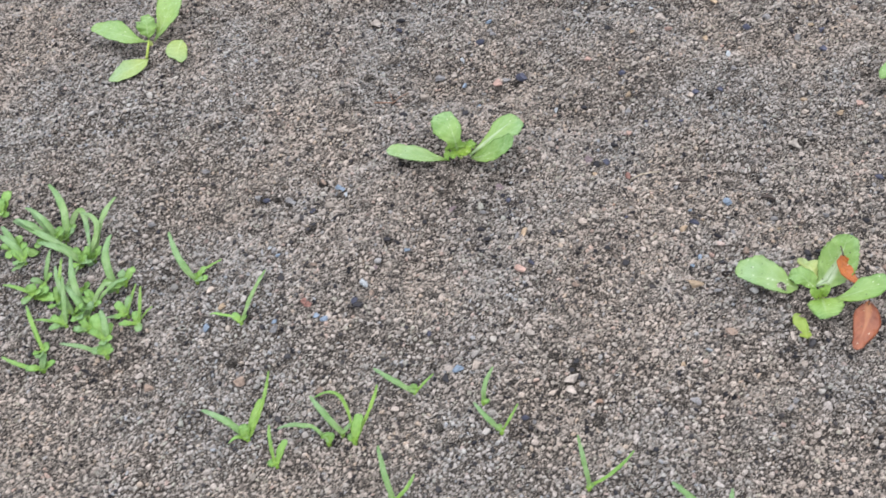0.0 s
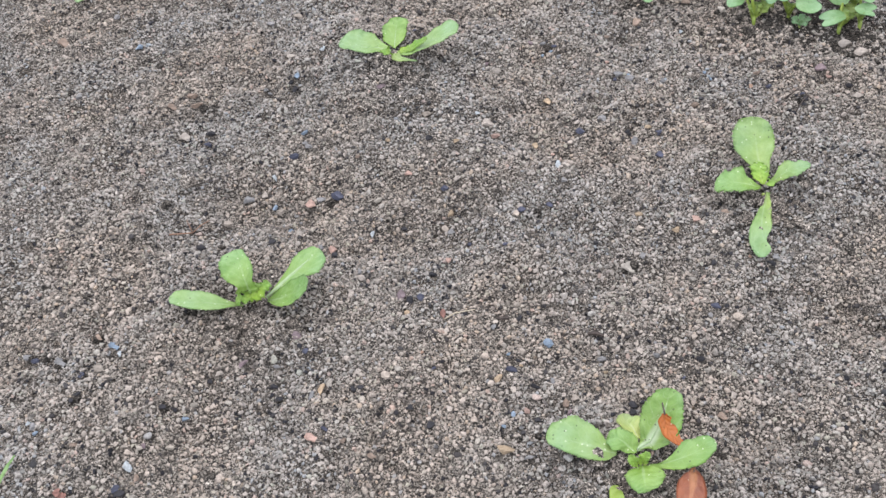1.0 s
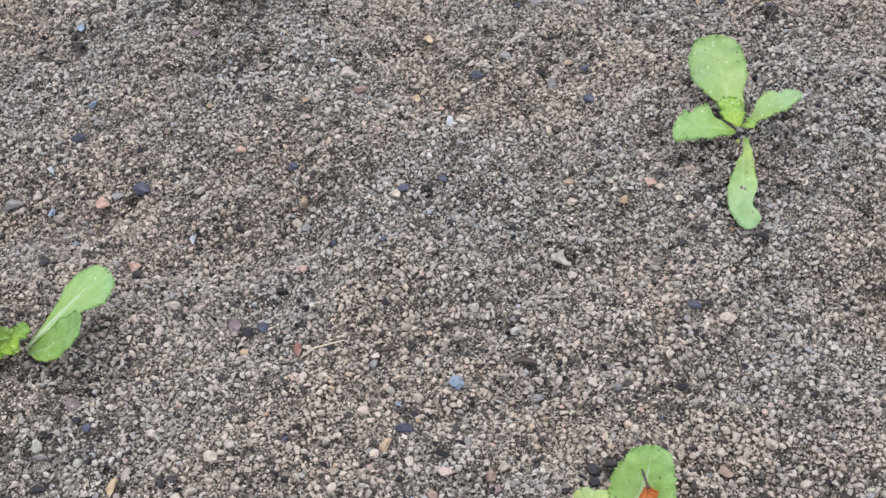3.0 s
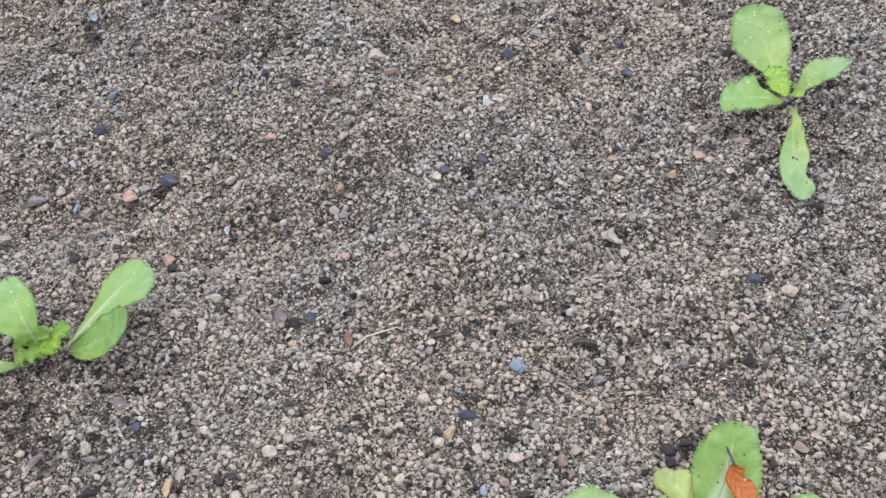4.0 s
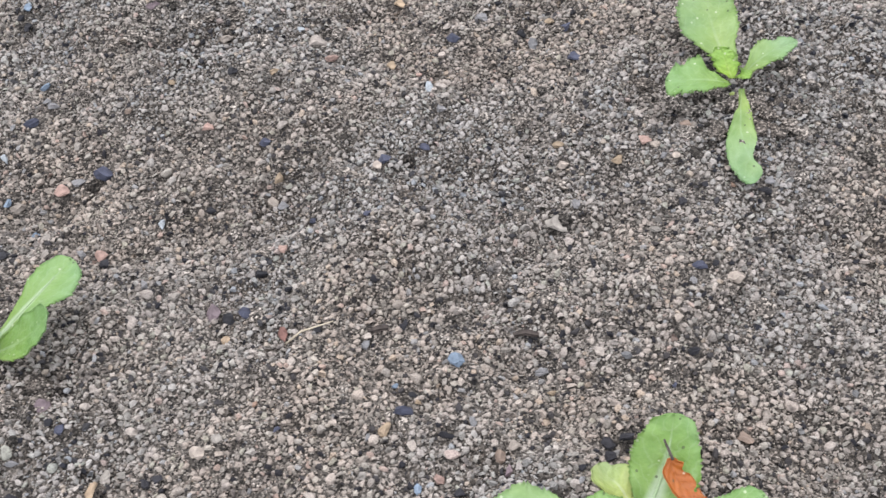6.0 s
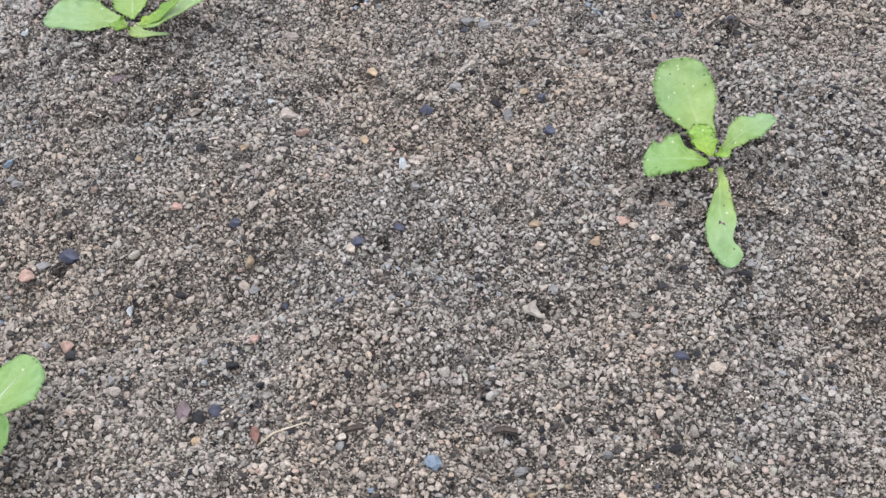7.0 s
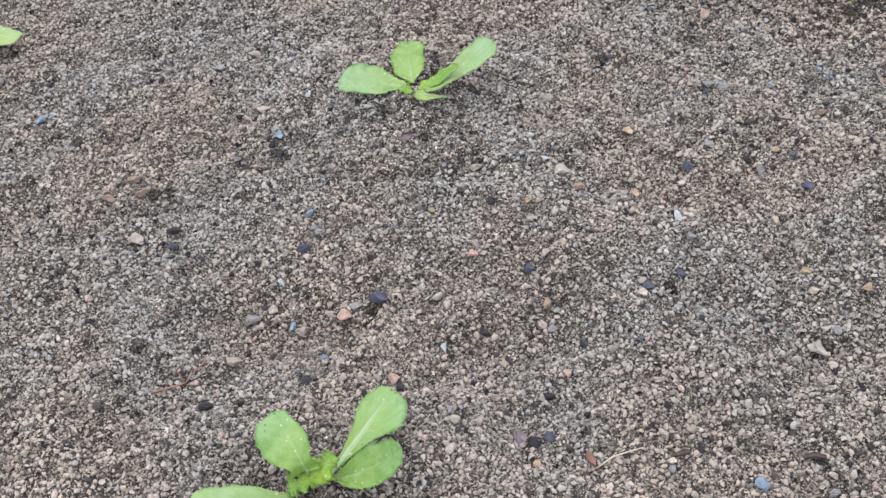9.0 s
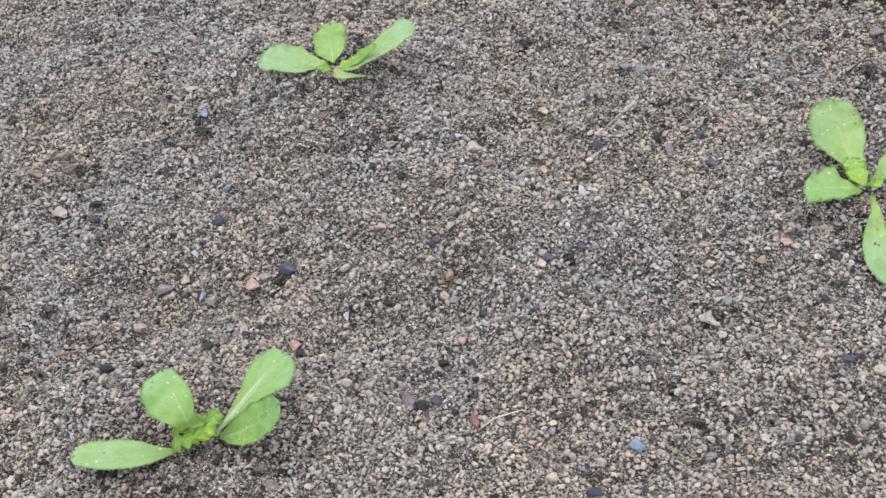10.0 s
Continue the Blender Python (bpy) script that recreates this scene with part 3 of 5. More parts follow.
leaf(plant, (0.0532, -0.1895, 0.0082), (0.0538, -0.1889, 0.0121), (0.0557, -0.1882, 0.0161), (1.4, 1.7, 1.7, 1.6, 1.0), (1.4, 1.7, 1.7, 1.6, 1.0), shear=-0.60, ruffle=0.32, teeth=0.2, mat=HEART)
leaf(plant, (0.0467, -0.2154, 0.0101), (0.0455, -0.2085, 0.0073), (0.0420, -0.1998, 0.0068), (3.4, 2.7, 3.2, 4.0, 3.0), (2.2, 1.9, 1.7, 1.8, 2.0), shear=-0.15, mat=YELLOWED, teeth=0.0, ruffle=0.03, cup=0.08, label="small yellowed seed leaf")
plant = thing("lettuce_seedling", -0.382, -0.029, "light green lettuce seedling with two round pale seed leaves", "seedling", "lettuce seedlings in the bed")
crown(plant)
leaf(plant, (-0.3830, -0.0293, 0.0137), (-0.4004, -0.0316, 0.0219), (-0.4289, -0.0219, 0.0188), (3.0, 8.7, 8.1, 6.6, 3.9), (2.4, 8.8, 10.1, 8.5, 4.4), shear=-0.52)
leaf(plant, (-0.3796, -0.0271, 0.0138), (-0.3756, -0.0103, 0.0211), (-0.3811, 0.0208, 0.0236), (2.8, 6.1, 8.9, 9.3, 6.0), (2.8, 6.1, 8.8, 9.1, 5.9), shear=0.46)
leaf(plant, (-0.3841, -0.0270, 0.0135), (-0.3840, -0.0236, 0.0213), (-0.3883, -0.0133, 0.0244), (1.4, 5.9, 6.7, 6.0, 3.3), (1.4, 5.9, 6.7, 6.0, 3.3), shear=0.05, ruffle=0.4)
leaf(plant, (-0.3752, -0.0468, 0.0145), (-0.3822, -0.0608, 0.0165), (-0.3934, -0.0662, 0.0150), (5.4, 9.0, 10.2, 9.6, 6.8), (5.4, 9.0, 10.2, 9.6, 6.8), shear=0.12, mat=COTYLEDON, teeth=0.0, ruffle=0.03, cup=0.08, label="round pale seed leaf")
leaf(plant, (-0.3588, -0.0259, 0.0145), (-0.3555, -0.0390, 0.0165), (-0.3529, -0.0494, 0.0155), (4.4, 6.6, 7.4, 7.9, 5.4), (5.2, 7.6, 8.2, 8.2, 5.4), shear=0.59, mat=COTYLEDON, teeth=0.0, ruffle=0.03, cup=0.08, label="round pale seed leaf")
part("leaf_stalk", tube([(0.001, -0.002, 0.004), (0.004, -0.009, 0.005), (0.0068, -0.0188, 0.0035)], (0.0011, 0.0009, 0.0009), STALK, "leaf_stalk"), plant)
plant = thing("lettuce_seedling", -0.359, 0.18, "small light green lettuce seedling with round seed leaves", "seedling", "lettuce seedlings in the bed")
crown(plant)
leaf(plant, (-0.3584, 0.1817, 0.0067), (-0.3561, 0.1821, 0.0147), (-0.3609, 0.1916, 0.0205), (-2.0, 4.0, 5.6, 4.9, 3.1), (-2.0, 4.0, 5.6, 4.9, 3.1), shear=-0.45, ruffle=0.3)
leaf(plant, (-0.3559, 0.1826, 0.0067), (-0.3502, 0.1815, 0.0148), (-0.3481, 0.1880, 0.0207), (-0.2, 1.2, 3.1, 3.1, 1.7), (-0.2, 1.2, 3.0, 3.1, 1.7), shear=-0.65)
leaf(plant, (-0.3624, 0.1877, 0.0065), (-0.3714, 0.1849, 0.0105), (-0.3878, 0.1920, 0.0082), (2.3, 4.1, 3.5, 2.4, 1.3), (2.3, 4.1, 3.6, 2.4, 1.3), shear=-0.48)
leaf(plant, (-0.3532, 0.1797, 0.0048), (-0.3393, 0.1761, 0.0082), (-0.3290, 0.1800, 0.0072), (1.4, 6.0, 12.5, 12.2, 7.3), (1.7, 7.9, 11.1, 12.0, 7.2), shear=-0.29, mat=COTYLEDON, teeth=0.0, ruffle=0.03, cup=0.08, label="round pale seed leaf")
leaf(plant, (-0.3684, 0.1770, 0.0037), (-0.3689, 0.1673, 0.0070), (-0.3692, 0.1581, 0.0053), (3.0, 6.8, 7.9, 6.9, 3.3), (3.1, 6.9, 8.1, 7.0, 3.3), shear=0.77, mat=COTYLEDON, teeth=0.0, ruffle=0.03, cup=0.08, label="round pale seed leaf")

# dead leaves, fallen on and beside a seedling
def fallen_leaf(me, stalk, label, mat):
    ob = new("fallen_leaf", me)
    part("stalk", tube(stalk, (0.0003, 0.00045), mat, "stalk"), ob, "thin dark leaf stalk")
    return tagged(ob, label, "dead leaf")


fallen_leaf(leaf(None, (0.0616, -0.1700, 0.0183), (0.0634, -0.1742, 0.0129), (0.0699, -0.1795, 0.0107), (2.8, 2.2, 3.3, 2.7, 1.1), (2.8, 3.2, 3.7, 3.0, 2.2), shear=-0.15, mat=DEAD_ORANGE, teeth=0.0, ruffle=0.05, cup=0.3, name="fallen_leaf"), ((0.0604, -0.1653, 0.0195), (0.0617, -0.1708, 0.0190)), "dry orange leaf lying on a lettuce leaf", DARK_BARK)
fallen_leaf(leaf(None, (0.0736, -0.1902, 0.0098), (0.0737, -0.1990, 0.0071), (0.0687, -0.2143, 0.0038), (2.5, 4.6, 6.2, 5.4, 3.0), (3.4, 5.7, 6.1, 4.5, 2.5), shear=0.02, mat=DEAD_RUST, teeth=0.0, ruffle=0.1, cup=0.3, name="fallen_leaf"), ((0.0745, -0.1887, 0.0090), (0.0743, -0.1917, 0.0097)), "dry rust-red leaf lying on the soil beside a lettuce", BARK)


# ---------------------------------------------------------------- grass seedlings
GRASS_LOOK = {"blade": (GRASS, "blade", (0.85, 1.0, 0.98, 0.82, 0.5)), "thin": (SPROUT, "thin_blade", (0.8, 0.95, 1.0, 0.85, 0.5)), "foot": (SPROUT, "foot_leaf", (0.6, 0.95, 1.05, 1.0, 0.8))}
GROWN = {"blade": 1.08, "thin": 1.05, "foot": 1.2}


def grass_seedling(x, y, blades):
    """Blades as kind, middle, tip (heights over the foot) and width in mm."""
    plant = thing("grass_seedling", x, y, "young bright green grass weed sprouting from the gravel", "weed", "grass weeds in the bed")
    z = plant.location.z
    for n, (kind, mid, tip, width) in enumerate(blades):
        mat, name, shape = GRASS_LOOK[kind]
        half = tuple(0.5 * width * GROWN[kind] * v for v in shape)
        foot = (x + 0.0006 * math.cos(n * 2.4), y + 0.0006 * math.sin(n * 2.4), z + 0.002)
        leaf(plant, foot, (mid[0], mid[1], z + mid[2]), (tip[0], tip[1], z + tip[2]), half, half, mat=mat,
             ruffle=0.25 if kind == "foot" else 0.4, cup=0.3, teeth=0.0, name=name, nu=20, nv=7)
    rnd = random.Random(int((x + 1) * 10000))
    for n in range(3 if x < -0.27 else 0):   # small leaves low in the close clump
        q, d = rnd.uniform(0, 6.28), rnd.uniform(0.005, 0.009)
        tip = Vector((x + d * math.cos(q), y + d * math.sin(q), z + rnd.uniform(0.004, 0.009)))
        half = tuple(rnd.uniform(1.6, 2.4) * v for v in GRASS_LOOK["foot"][2])
        leaf(plant, (x, y, z + 0.002), Vector((x, y, z + 0.004)).lerp(tip, 0.5), tip, half, half, mat=SPROUT if n < 2 else GRASS, ruffle=0.25, cup=0.25, teeth=0.0, name="foot_leaf", nu=20, nv=7)
    part("stem", tube([(0, 0, -0.003), (0, 0, 0.003)], (0.0013, 0.001), SPROUT, "stem"), plant)


grass_seedling(-0.3642, -0.1993, (("blade", (-0.3669, -0.1850, 0.0125), (-0.3844, -0.1686, 0.0160), 4.0),
               ("blade", (-0.3764, -0.1949, 0.0104), (-0.3896, -0.1853, 0.0130), 3.3),
               ("foot", (-0.3668, -0.1965, 0.0052), (-0.3695, -0.1937, 0.0070), 4.3),
               ("foot", (-0.3628, -0.1952, 0.0060), (-0.3613, -0.1910, 0.0080), 3.7),))
grass_seedling(-0.3636, -0.1969, (("blade", (-0.3629, -0.1774, 0.0053), (-0.3419, -0.2060, 0.0060), 3.4),))
grass_seedling(-0.3400, -0.2090, (("blade", (-0.3414, -0.1905, 0.0118), (-0.3391, -0.1712, 0.0150), 3.6),
               ("foot", (-0.3407, -0.2082, 0.0045), (-0.3414, -0.2074, 0.0060), 3.3),))
grass_seedling(-0.3461, -0.2129, (("blade", (-0.3553, -0.2115, 0.0111), (-0.3699, -0.2107, 0.0140), 3.9),
               ("foot", (-0.3451, -0.2157, 0.0030), (-0.3440, -0.2185, 0.0040), 3.6),
               ("foot", (-0.3439, -0.2118, 0.0045), (-0.3416, -0.2106, 0.0060), 3.6),))
grass_seedling(-0.3724, -0.2018, (("blade", (-0.3784, -0.1999, 0.0111), (-0.3911, -0.1978, 0.0140), 3.6),))
grass_seedling(-0.3950, -0.2064, (("blade", (-0.3981, -0.2027, 0.0082), (-0.4072, -0.1956, 0.0100), 3.7),
               ("foot", (-0.3949, -0.2104, 0.0022), (-0.3949, -0.2145, 0.0030), 4.9),
               ("foot", (-0.3907, -0.2060, 0.0045), (-0.3865, -0.2056, 0.0060), 5.5),
               ("foot", (-0.3843, -0.2087, 0.0038), (-0.3736, -0.2110, 0.0050), 4.9),))
grass_seedling(-0.3604, -0.2307, (("blade", (-0.3589, -0.2239, 0.0096), (-0.3615, -0.2136, 0.0120), 2.3),))
grass_seedling(-0.3145, -0.2293, (("blade", (-0.3227, -0.2174, 0.0125), (-0.3256, -0.2020, 0.0160), 4.0),))
grass_seedling(-0.3217, -0.2500, (("blade", (-0.3323, -0.2372, 0.0118), (-0.3424, -0.2197, 0.0150), 3.4),
               ("blade", (-0.3273, -0.2454, 0.0096), (-0.3385, -0.2373, 0.0120), 3.1),))
grass_seedling(-0.3225, -0.2436, (("blade", (-0.3191, -0.2325, 0.0075), (-0.3102, -0.2321, 0.0090), 3.1),))
grass_seedling(-0.3048, -0.2628, (("blade", (-0.3053, -0.2572, 0.0075), (-0.3118, -0.2490, 0.0090), 3.3),
               ("foot", (-0.3096, -0.2572, 0.0060), (-0.3144, -0.2517, 0.0080), 5.0),
               ("foot", (-0.3040, -0.2587, 0.0045), (-0.3031, -0.2547, 0.0060), 3.6),))
grass_seedling(-0.3616, -0.2401, (("thin", (-0.3709, -0.2382, 0.0053), (-0.3812, -0.2376, 0.0060), 2.0),
               ("foot", (-0.3627, -0.2379, 0.0053), (-0.3637, -0.2358, 0.0070), 4.9),
               ("foot", (-0.3562, -0.2391, 0.0053), (-0.3508, -0.2381, 0.0070), 4.9),
               ("foot", (-0.3530, -0.2413, 0.0045), (-0.3443, -0.2424, 0.0060), 4.9),))
grass_seedling(-0.3315, -0.2571, (("blade", (-0.3337, -0.2476, 0.0104), (-0.3410, -0.2333, 0.0130), 2.2),
               ("thin", (-0.3402, -0.2570, 0.0039), (-0.3497, -0.2576, 0.0040), 1.4),
               ("foot", (-0.3327, -0.2563, 0.0030), (-0.3340, -0.2554, 0.0040), 3.9),))
grass_seedling(-0.3179, -0.2579, (("foot", (-0.3206, -0.2580, 0.0023), (-0.3233, -0.2581, 0.0030), 2.8),
               ("foot", (-0.3156, -0.2552, 0.0053), (-0.3133, -0.2525, 0.0070), 4.2),))
grass_seedling(-0.3394, -0.2726, (("thin", (-0.3475, -0.2625, 0.0089), (-0.3575, -0.2509, 0.0110), 2.2),
               ("foot", (-0.3382, -0.2707, 0.0038), (-0.3369, -0.2687, 0.0050), 3.6),))
grass_seedling(-0.3000, -0.2716, (("blade", (-0.3129, -0.2707, 0.0053), (-0.3265, -0.2709, 0.0060), 2.2),
               ("foot", (-0.3017, -0.2700, 0.0038), (-0.3034, -0.2684, 0.0050), 4.4),
               ("foot", (-0.2987, -0.2696, 0.0045), (-0.2974, -0.2675, 0.0060), 3.8),))
grass_seedling(-0.3349, -0.2826, (("thin", (-0.3464, -0.2832, 0.0053), (-0.3601, -0.2802, 0.0060), 2.2),
               ("foot", (-0.3352, -0.2831, 0.0023), (-0.3356, -0.2837, 0.0030), 2.5),))
grass_seedling(-0.3024, -0.2435, (("blade", (-0.3059, -0.2463, 0.0032), (-0.3108, -0.2499, 0.0030), 1.7),
               ("foot", (-0.3057, -0.2416, 0.0037), (-0.3090, -0.2396, 0.0050), 3.7),
               ("thin", (-0.3011, -0.2366, 0.0075), (-0.3020, -0.2269, 0.0090), 1.4),))
grass_seedling(-0.3108, -0.2257, (("foot", (-0.3080, -0.2223, 0.0060), (-0.3051, -0.2189, 0.0080), 4.3),
               ("foot", (-0.3114, -0.2255, 0.0045), (-0.3120, -0.2254, 0.0060), 3.2),))
grass_seedling(-0.2930, -0.2485, (("thin", (-0.2932, -0.2409, 0.0082), (-0.2975, -0.2293, 0.0100), 1.7),
               ("thin", (-0.2905, -0.2424, 0.0046), (-0.2882, -0.2382, 0.0050), 1.0),))
grass_seedling(-0.4127, -0.1854, (("foot", (-0.4115, -0.1796, 0.0068), (-0.4102, -0.1739, 0.0090), 5.6),
               ("foot", (-0.4130, -0.1826, 0.0060), (-0.4132, -0.1798, 0.0080), 4.1),))
grass_seedling(-0.3335, -0.2328, (("foot", (-0.3316, -0.2314, 0.0045), (-0.3298, -0.2299, 0.0060), 3.8),
               ("foot", (-0.3341, -0.2323, 0.0030), (-0.3347, -0.2317, 0.0040), 3.5),))
grass_seedling(-0.2713, -0.2164, (("blade", (-0.2802, -0.2112, 0.0111), (-0.2941, -0.1938, 0.0140), 3.2),
               ("thin", (-0.2667, -0.2097, 0.0053), (-0.2601, -0.2033, 0.0060), 1.4),
               ("foot", (-0.2719, -0.2153, 0.0037), (-0.2725, -0.2142, 0.0050), 2.0),))
grass_seedling(-0.2307, -0.2459, (("blade", (-0.2264, -0.2337, 0.0104), (-0.2235, -0.2188, 0.0130), 1.9),
               ("foot", (-0.2327, -0.2448, 0.0038), (-0.2348, -0.2436, 0.0050), 3.2),
               ("thin", (-0.2399, -0.2444, 0.0032), (-0.2484, -0.2443, 0.0030), 1.3),
               ("foot", (-0.2291, -0.2448, 0.0038), (-0.2274, -0.2437, 0.0050), 2.2),))
grass_seedling(-0.2072, -0.3052, (("blade", (-0.2172, -0.3013, 0.0089), (-0.2321, -0.2979, 0.0110), 3.0),
               ("foot", (-0.2086, -0.3031, 0.0060), (-0.2099, -0.3009, 0.0080), 3.8),
               ("thin", (-0.2119, -0.3059, 0.0032), (-0.2148, -0.3100, 0.0030), 1.8),
               ("thin", (-0.2016, -0.2921, 0.0132), (-0.2033, -0.2750, 0.0170), 1.5),
               ("foot", (-0.2059, -0.2959, 0.0075), (-0.2046, -0.2867, 0.0100), 3.0),))
grass_seedling(-0.1874, -0.3171, (("foot", (-0.1854, -0.3125, 0.0075), (-0.1834, -0.3079, 0.0100), 2.9),
               ("foot", (-0.1892, -0.3171, 0.0030), (-0.1909, -0.3171, 0.0040), 2.9),
               ("thin", (-0.1916, -0.3094, 0.0082), (-0.1947, -0.3012, 0.0100), 1.5),))
grass_seedling(-0.1669, -0.3009, (("blade", (-0.1801, -0.2968, 0.0068), (-0.1914, -0.3008, 0.0080), 2.0),
               ("foot", (-0.1674, -0.2995, 0.0045), (-0.1678, -0.2981, 0.0060), 4.4),
               ("foot", (-0.1654, -0.2998, 0.0045), (-0.1639, -0.2987, 0.0060), 3.0),))
grass_seedling(-0.1612, -0.2958, (("blade", (-0.1687, -0.2921, 0.0096), (-0.1796, -0.2836, 0.0120), 2.7),
               ("blade", (-0.1592, -0.2944, 0.0046), (-0.1576, -0.2901, 0.0050), 2.0),))
grass_seedling(-0.1539, -0.2996, (("foot", (-0.1532, -0.2943, 0.0075), (-0.1525, -0.2890, 0.0100), 3.9),
               ("thin", (-0.1654, -0.2804, 0.0082), (-0.1774, -0.2834, 0.0100), 1.5),
               ("thin", (-0.1489, -0.2832, 0.0096), (-0.1484, -0.2733, 0.0120), 1.5),
               ("foot", (-0.1551, -0.2986, 0.0038), (-0.1563, -0.2976, 0.0050), 2.7),))
grass_seedling(-0.1324, -0.2682, (("blade", (-0.1409, -0.2676, 0.0082), (-0.1538, -0.2625, 0.0100), 2.5),
               ("foot", (-0.1332, -0.2672, 0.0038), (-0.1341, -0.2662, 0.0050), 3.5),
               ("thin", (-0.1285, -0.2638, 0.0046), (-0.1252, -0.2583, 0.0050), 1.1),))
grass_seedling(-0.0865, -0.2830, (("blade", (-0.0927, -0.2808, 0.0075), (-0.1010, -0.2738, 0.0090), 2.2),
               ("foot", (-0.0877, -0.2822, 0.0030), (-0.0888, -0.2815, 0.0040), 2.9),
               ("thin", (-0.0832, -0.2782, 0.0060), (-0.0808, -0.2704, 0.0070), 1.1),))
grass_seedling(-0.0979, -0.2692, (("blade", (-0.0978, -0.2643, 0.0082), (-0.0956, -0.2542, 0.0100), 2.0),
               ("foot", (-0.0964, -0.2693, 0.0030), (-0.0948, -0.2693, 0.0040), 2.0),))
grass_seedling(-0.1279, -0.3254, (("blade", (-0.1325, -0.3174, 0.0104), (-0.1392, -0.3044, 0.0130), 2.3),
               ("thin", (-0.1226, -0.3201, 0.0068), (-0.1205, -0.3131, 0.0080), 1.6),
               ("foot", (-0.1287, -0.3239, 0.0045), (-0.1295, -0.3225, 0.0060), 2.1),))
grass_seedling(-0.0430, -0.3047, (("blade", (-0.0457, -0.2979, 0.0104), (-0.0503, -0.2860, 0.0130), 1.8),
               ("thin", (-0.0338, -0.2990, 0.0068), (-0.0254, -0.2872, 0.0080), 1.4),
               ("foot", (-0.0420, -0.3045, 0.0030), (-0.0410, -0.3042, 0.0040), 1.8),))
grass_seedling(0.0050, -0.3047, (("blade", (-0.0013, -0.3021, 0.0075), (-0.0078, -0.2983, 0.0090), 2.5),))
grass_seedling(-0.3433, -0.2111, (("blade", (-0.3672, -0.2052, 0.0118), (-0.3934, -0.1975, 0.0150), 3.6),
               ("blade", (-0.3417, -0.1927, 0.0118), (-0.3540, -0.1869, 0.0150), 3.0),
               ("foot", (-0.3450, -0.2104, 0.0045), (-0.3467, -0.2098, 0.0060), 4.5),))
grass_seedling(-0.3692, -0.1999, (("blade", (-0.3755, -0.1936, 0.0111), (-0.3904, -0.1876, 0.0140), 3.0),
               ("foot", (-0.3655, -0.1990, 0.0060), (-0.3617, -0.1981, 0.0080), 4.9),))
grass_seedling(-0.3417, -0.2450, (("thin", (-0.3421, -0.2361, 0.0104), (-0.3472, -0.2216, 0.0130), 1.7),
               ("blade", (-0.3377, -0.2370, 0.0082), (-0.3366, -0.2239, 0.0100), 2.6),))
grass_seedling(-0.3787, -0.2189, (("blade", (-0.3870, -0.2126, 0.0075), (-0.3987, -0.2075, 0.0090), 3.9),
               ("blade", (-0.3778, -0.2229, 0.0039), (-0.3810, -0.2275, 0.0040), 3.6),))
grass_seedling(-0.3214, -0.2405, (("blade", (-0.3130, -0.2326, 0.0089), (-0.3046, -0.2280, 0.0110), 2.6),
               ("foot", (-0.3240, -0.2408, 0.0038), (-0.3266, -0.2411, 0.0050), 4.0),))
grass_seedling(-0.3304, -0.2500, (("blade", (-0.3384, -0.2415, 0.0104), (-0.3491, -0.2270, 0.0130), 2.8),
               ("foot", (-0.3261, -0.2494, 0.0045), (-0.3219, -0.2488, 0.0060), 4.2),))
grass_seedling(0.0170, -0.3056, (("blade", (0.0171, -0.3031, 0.0060), (0.0172, -0.2983, 0.0070), 1.8),))


# ---------------------------------------------------------------- the row of radish seedlings behind
def seed_leaf(plant, centre, heading, facing, long, wide, rnd):
    """A heart-shaped seed leaf, two round lobes with a notch between, tipped towards the front of the bed."""
    h, f = radians(heading), radians(facing)
    across, back = Vector((1, 0, 0)), Vector((0, math.cos(f), math.sin(f)))
    ax, ay = across * math.cos(h) + back * math.sin(h), back * math.cos(h) - across * math.sin(h)
    up = ax.cross(ay)
    fold, droop, wave = rnd.uniform(0.16, 0.3), rnd.uniform(0.05, 0.2), rnd.random() * 6.28
    rows, uvs = [], []
    for i in range(9):
        k = 0.02 + 0.98 * i / 8
        row, ruv = [], []
        for j in range(41):
            q = j / 40 * 2 * math.pi
            w = min(q, 2 * math.pi - q)
            r = 1.02 - 0.46 * math.exp(-(w / 0.36) ** 2) + 0.14 * math.exp(-((w - 0.72) / 0.4) ** 2) + 0.025 * math.sin(5 * q + wave)
            x, y = k * r * math.cos(q), k * r * math.sin(q) * (1 - 0.16 * (0.5 - 0.5 * math.cos(w)) ** 2)
            z = fold * wide * abs(y) ** 1.5 - droop * long * x * x + 0.05 * wide * math.sin(3 * q + wave) * k * k
            row.append(tuple(Vector(centre) + ax * (x * long) + ay * (y * wide) + up * z))
            ruv.append((0.5 + 0.42 * x, 0.5 + 0.4 * y))
        rows.append(row), uvs.append(ruv)
    part("seed_leaf", shell(rows, BRASSICA, thick=0.0005, origin=plant.location, uvs=uvs, name="seed_leaf"), plant)
    return Vector(centre) - ax * (0.86 * long) - up * (droop * long * 0.7 + 0.0006)


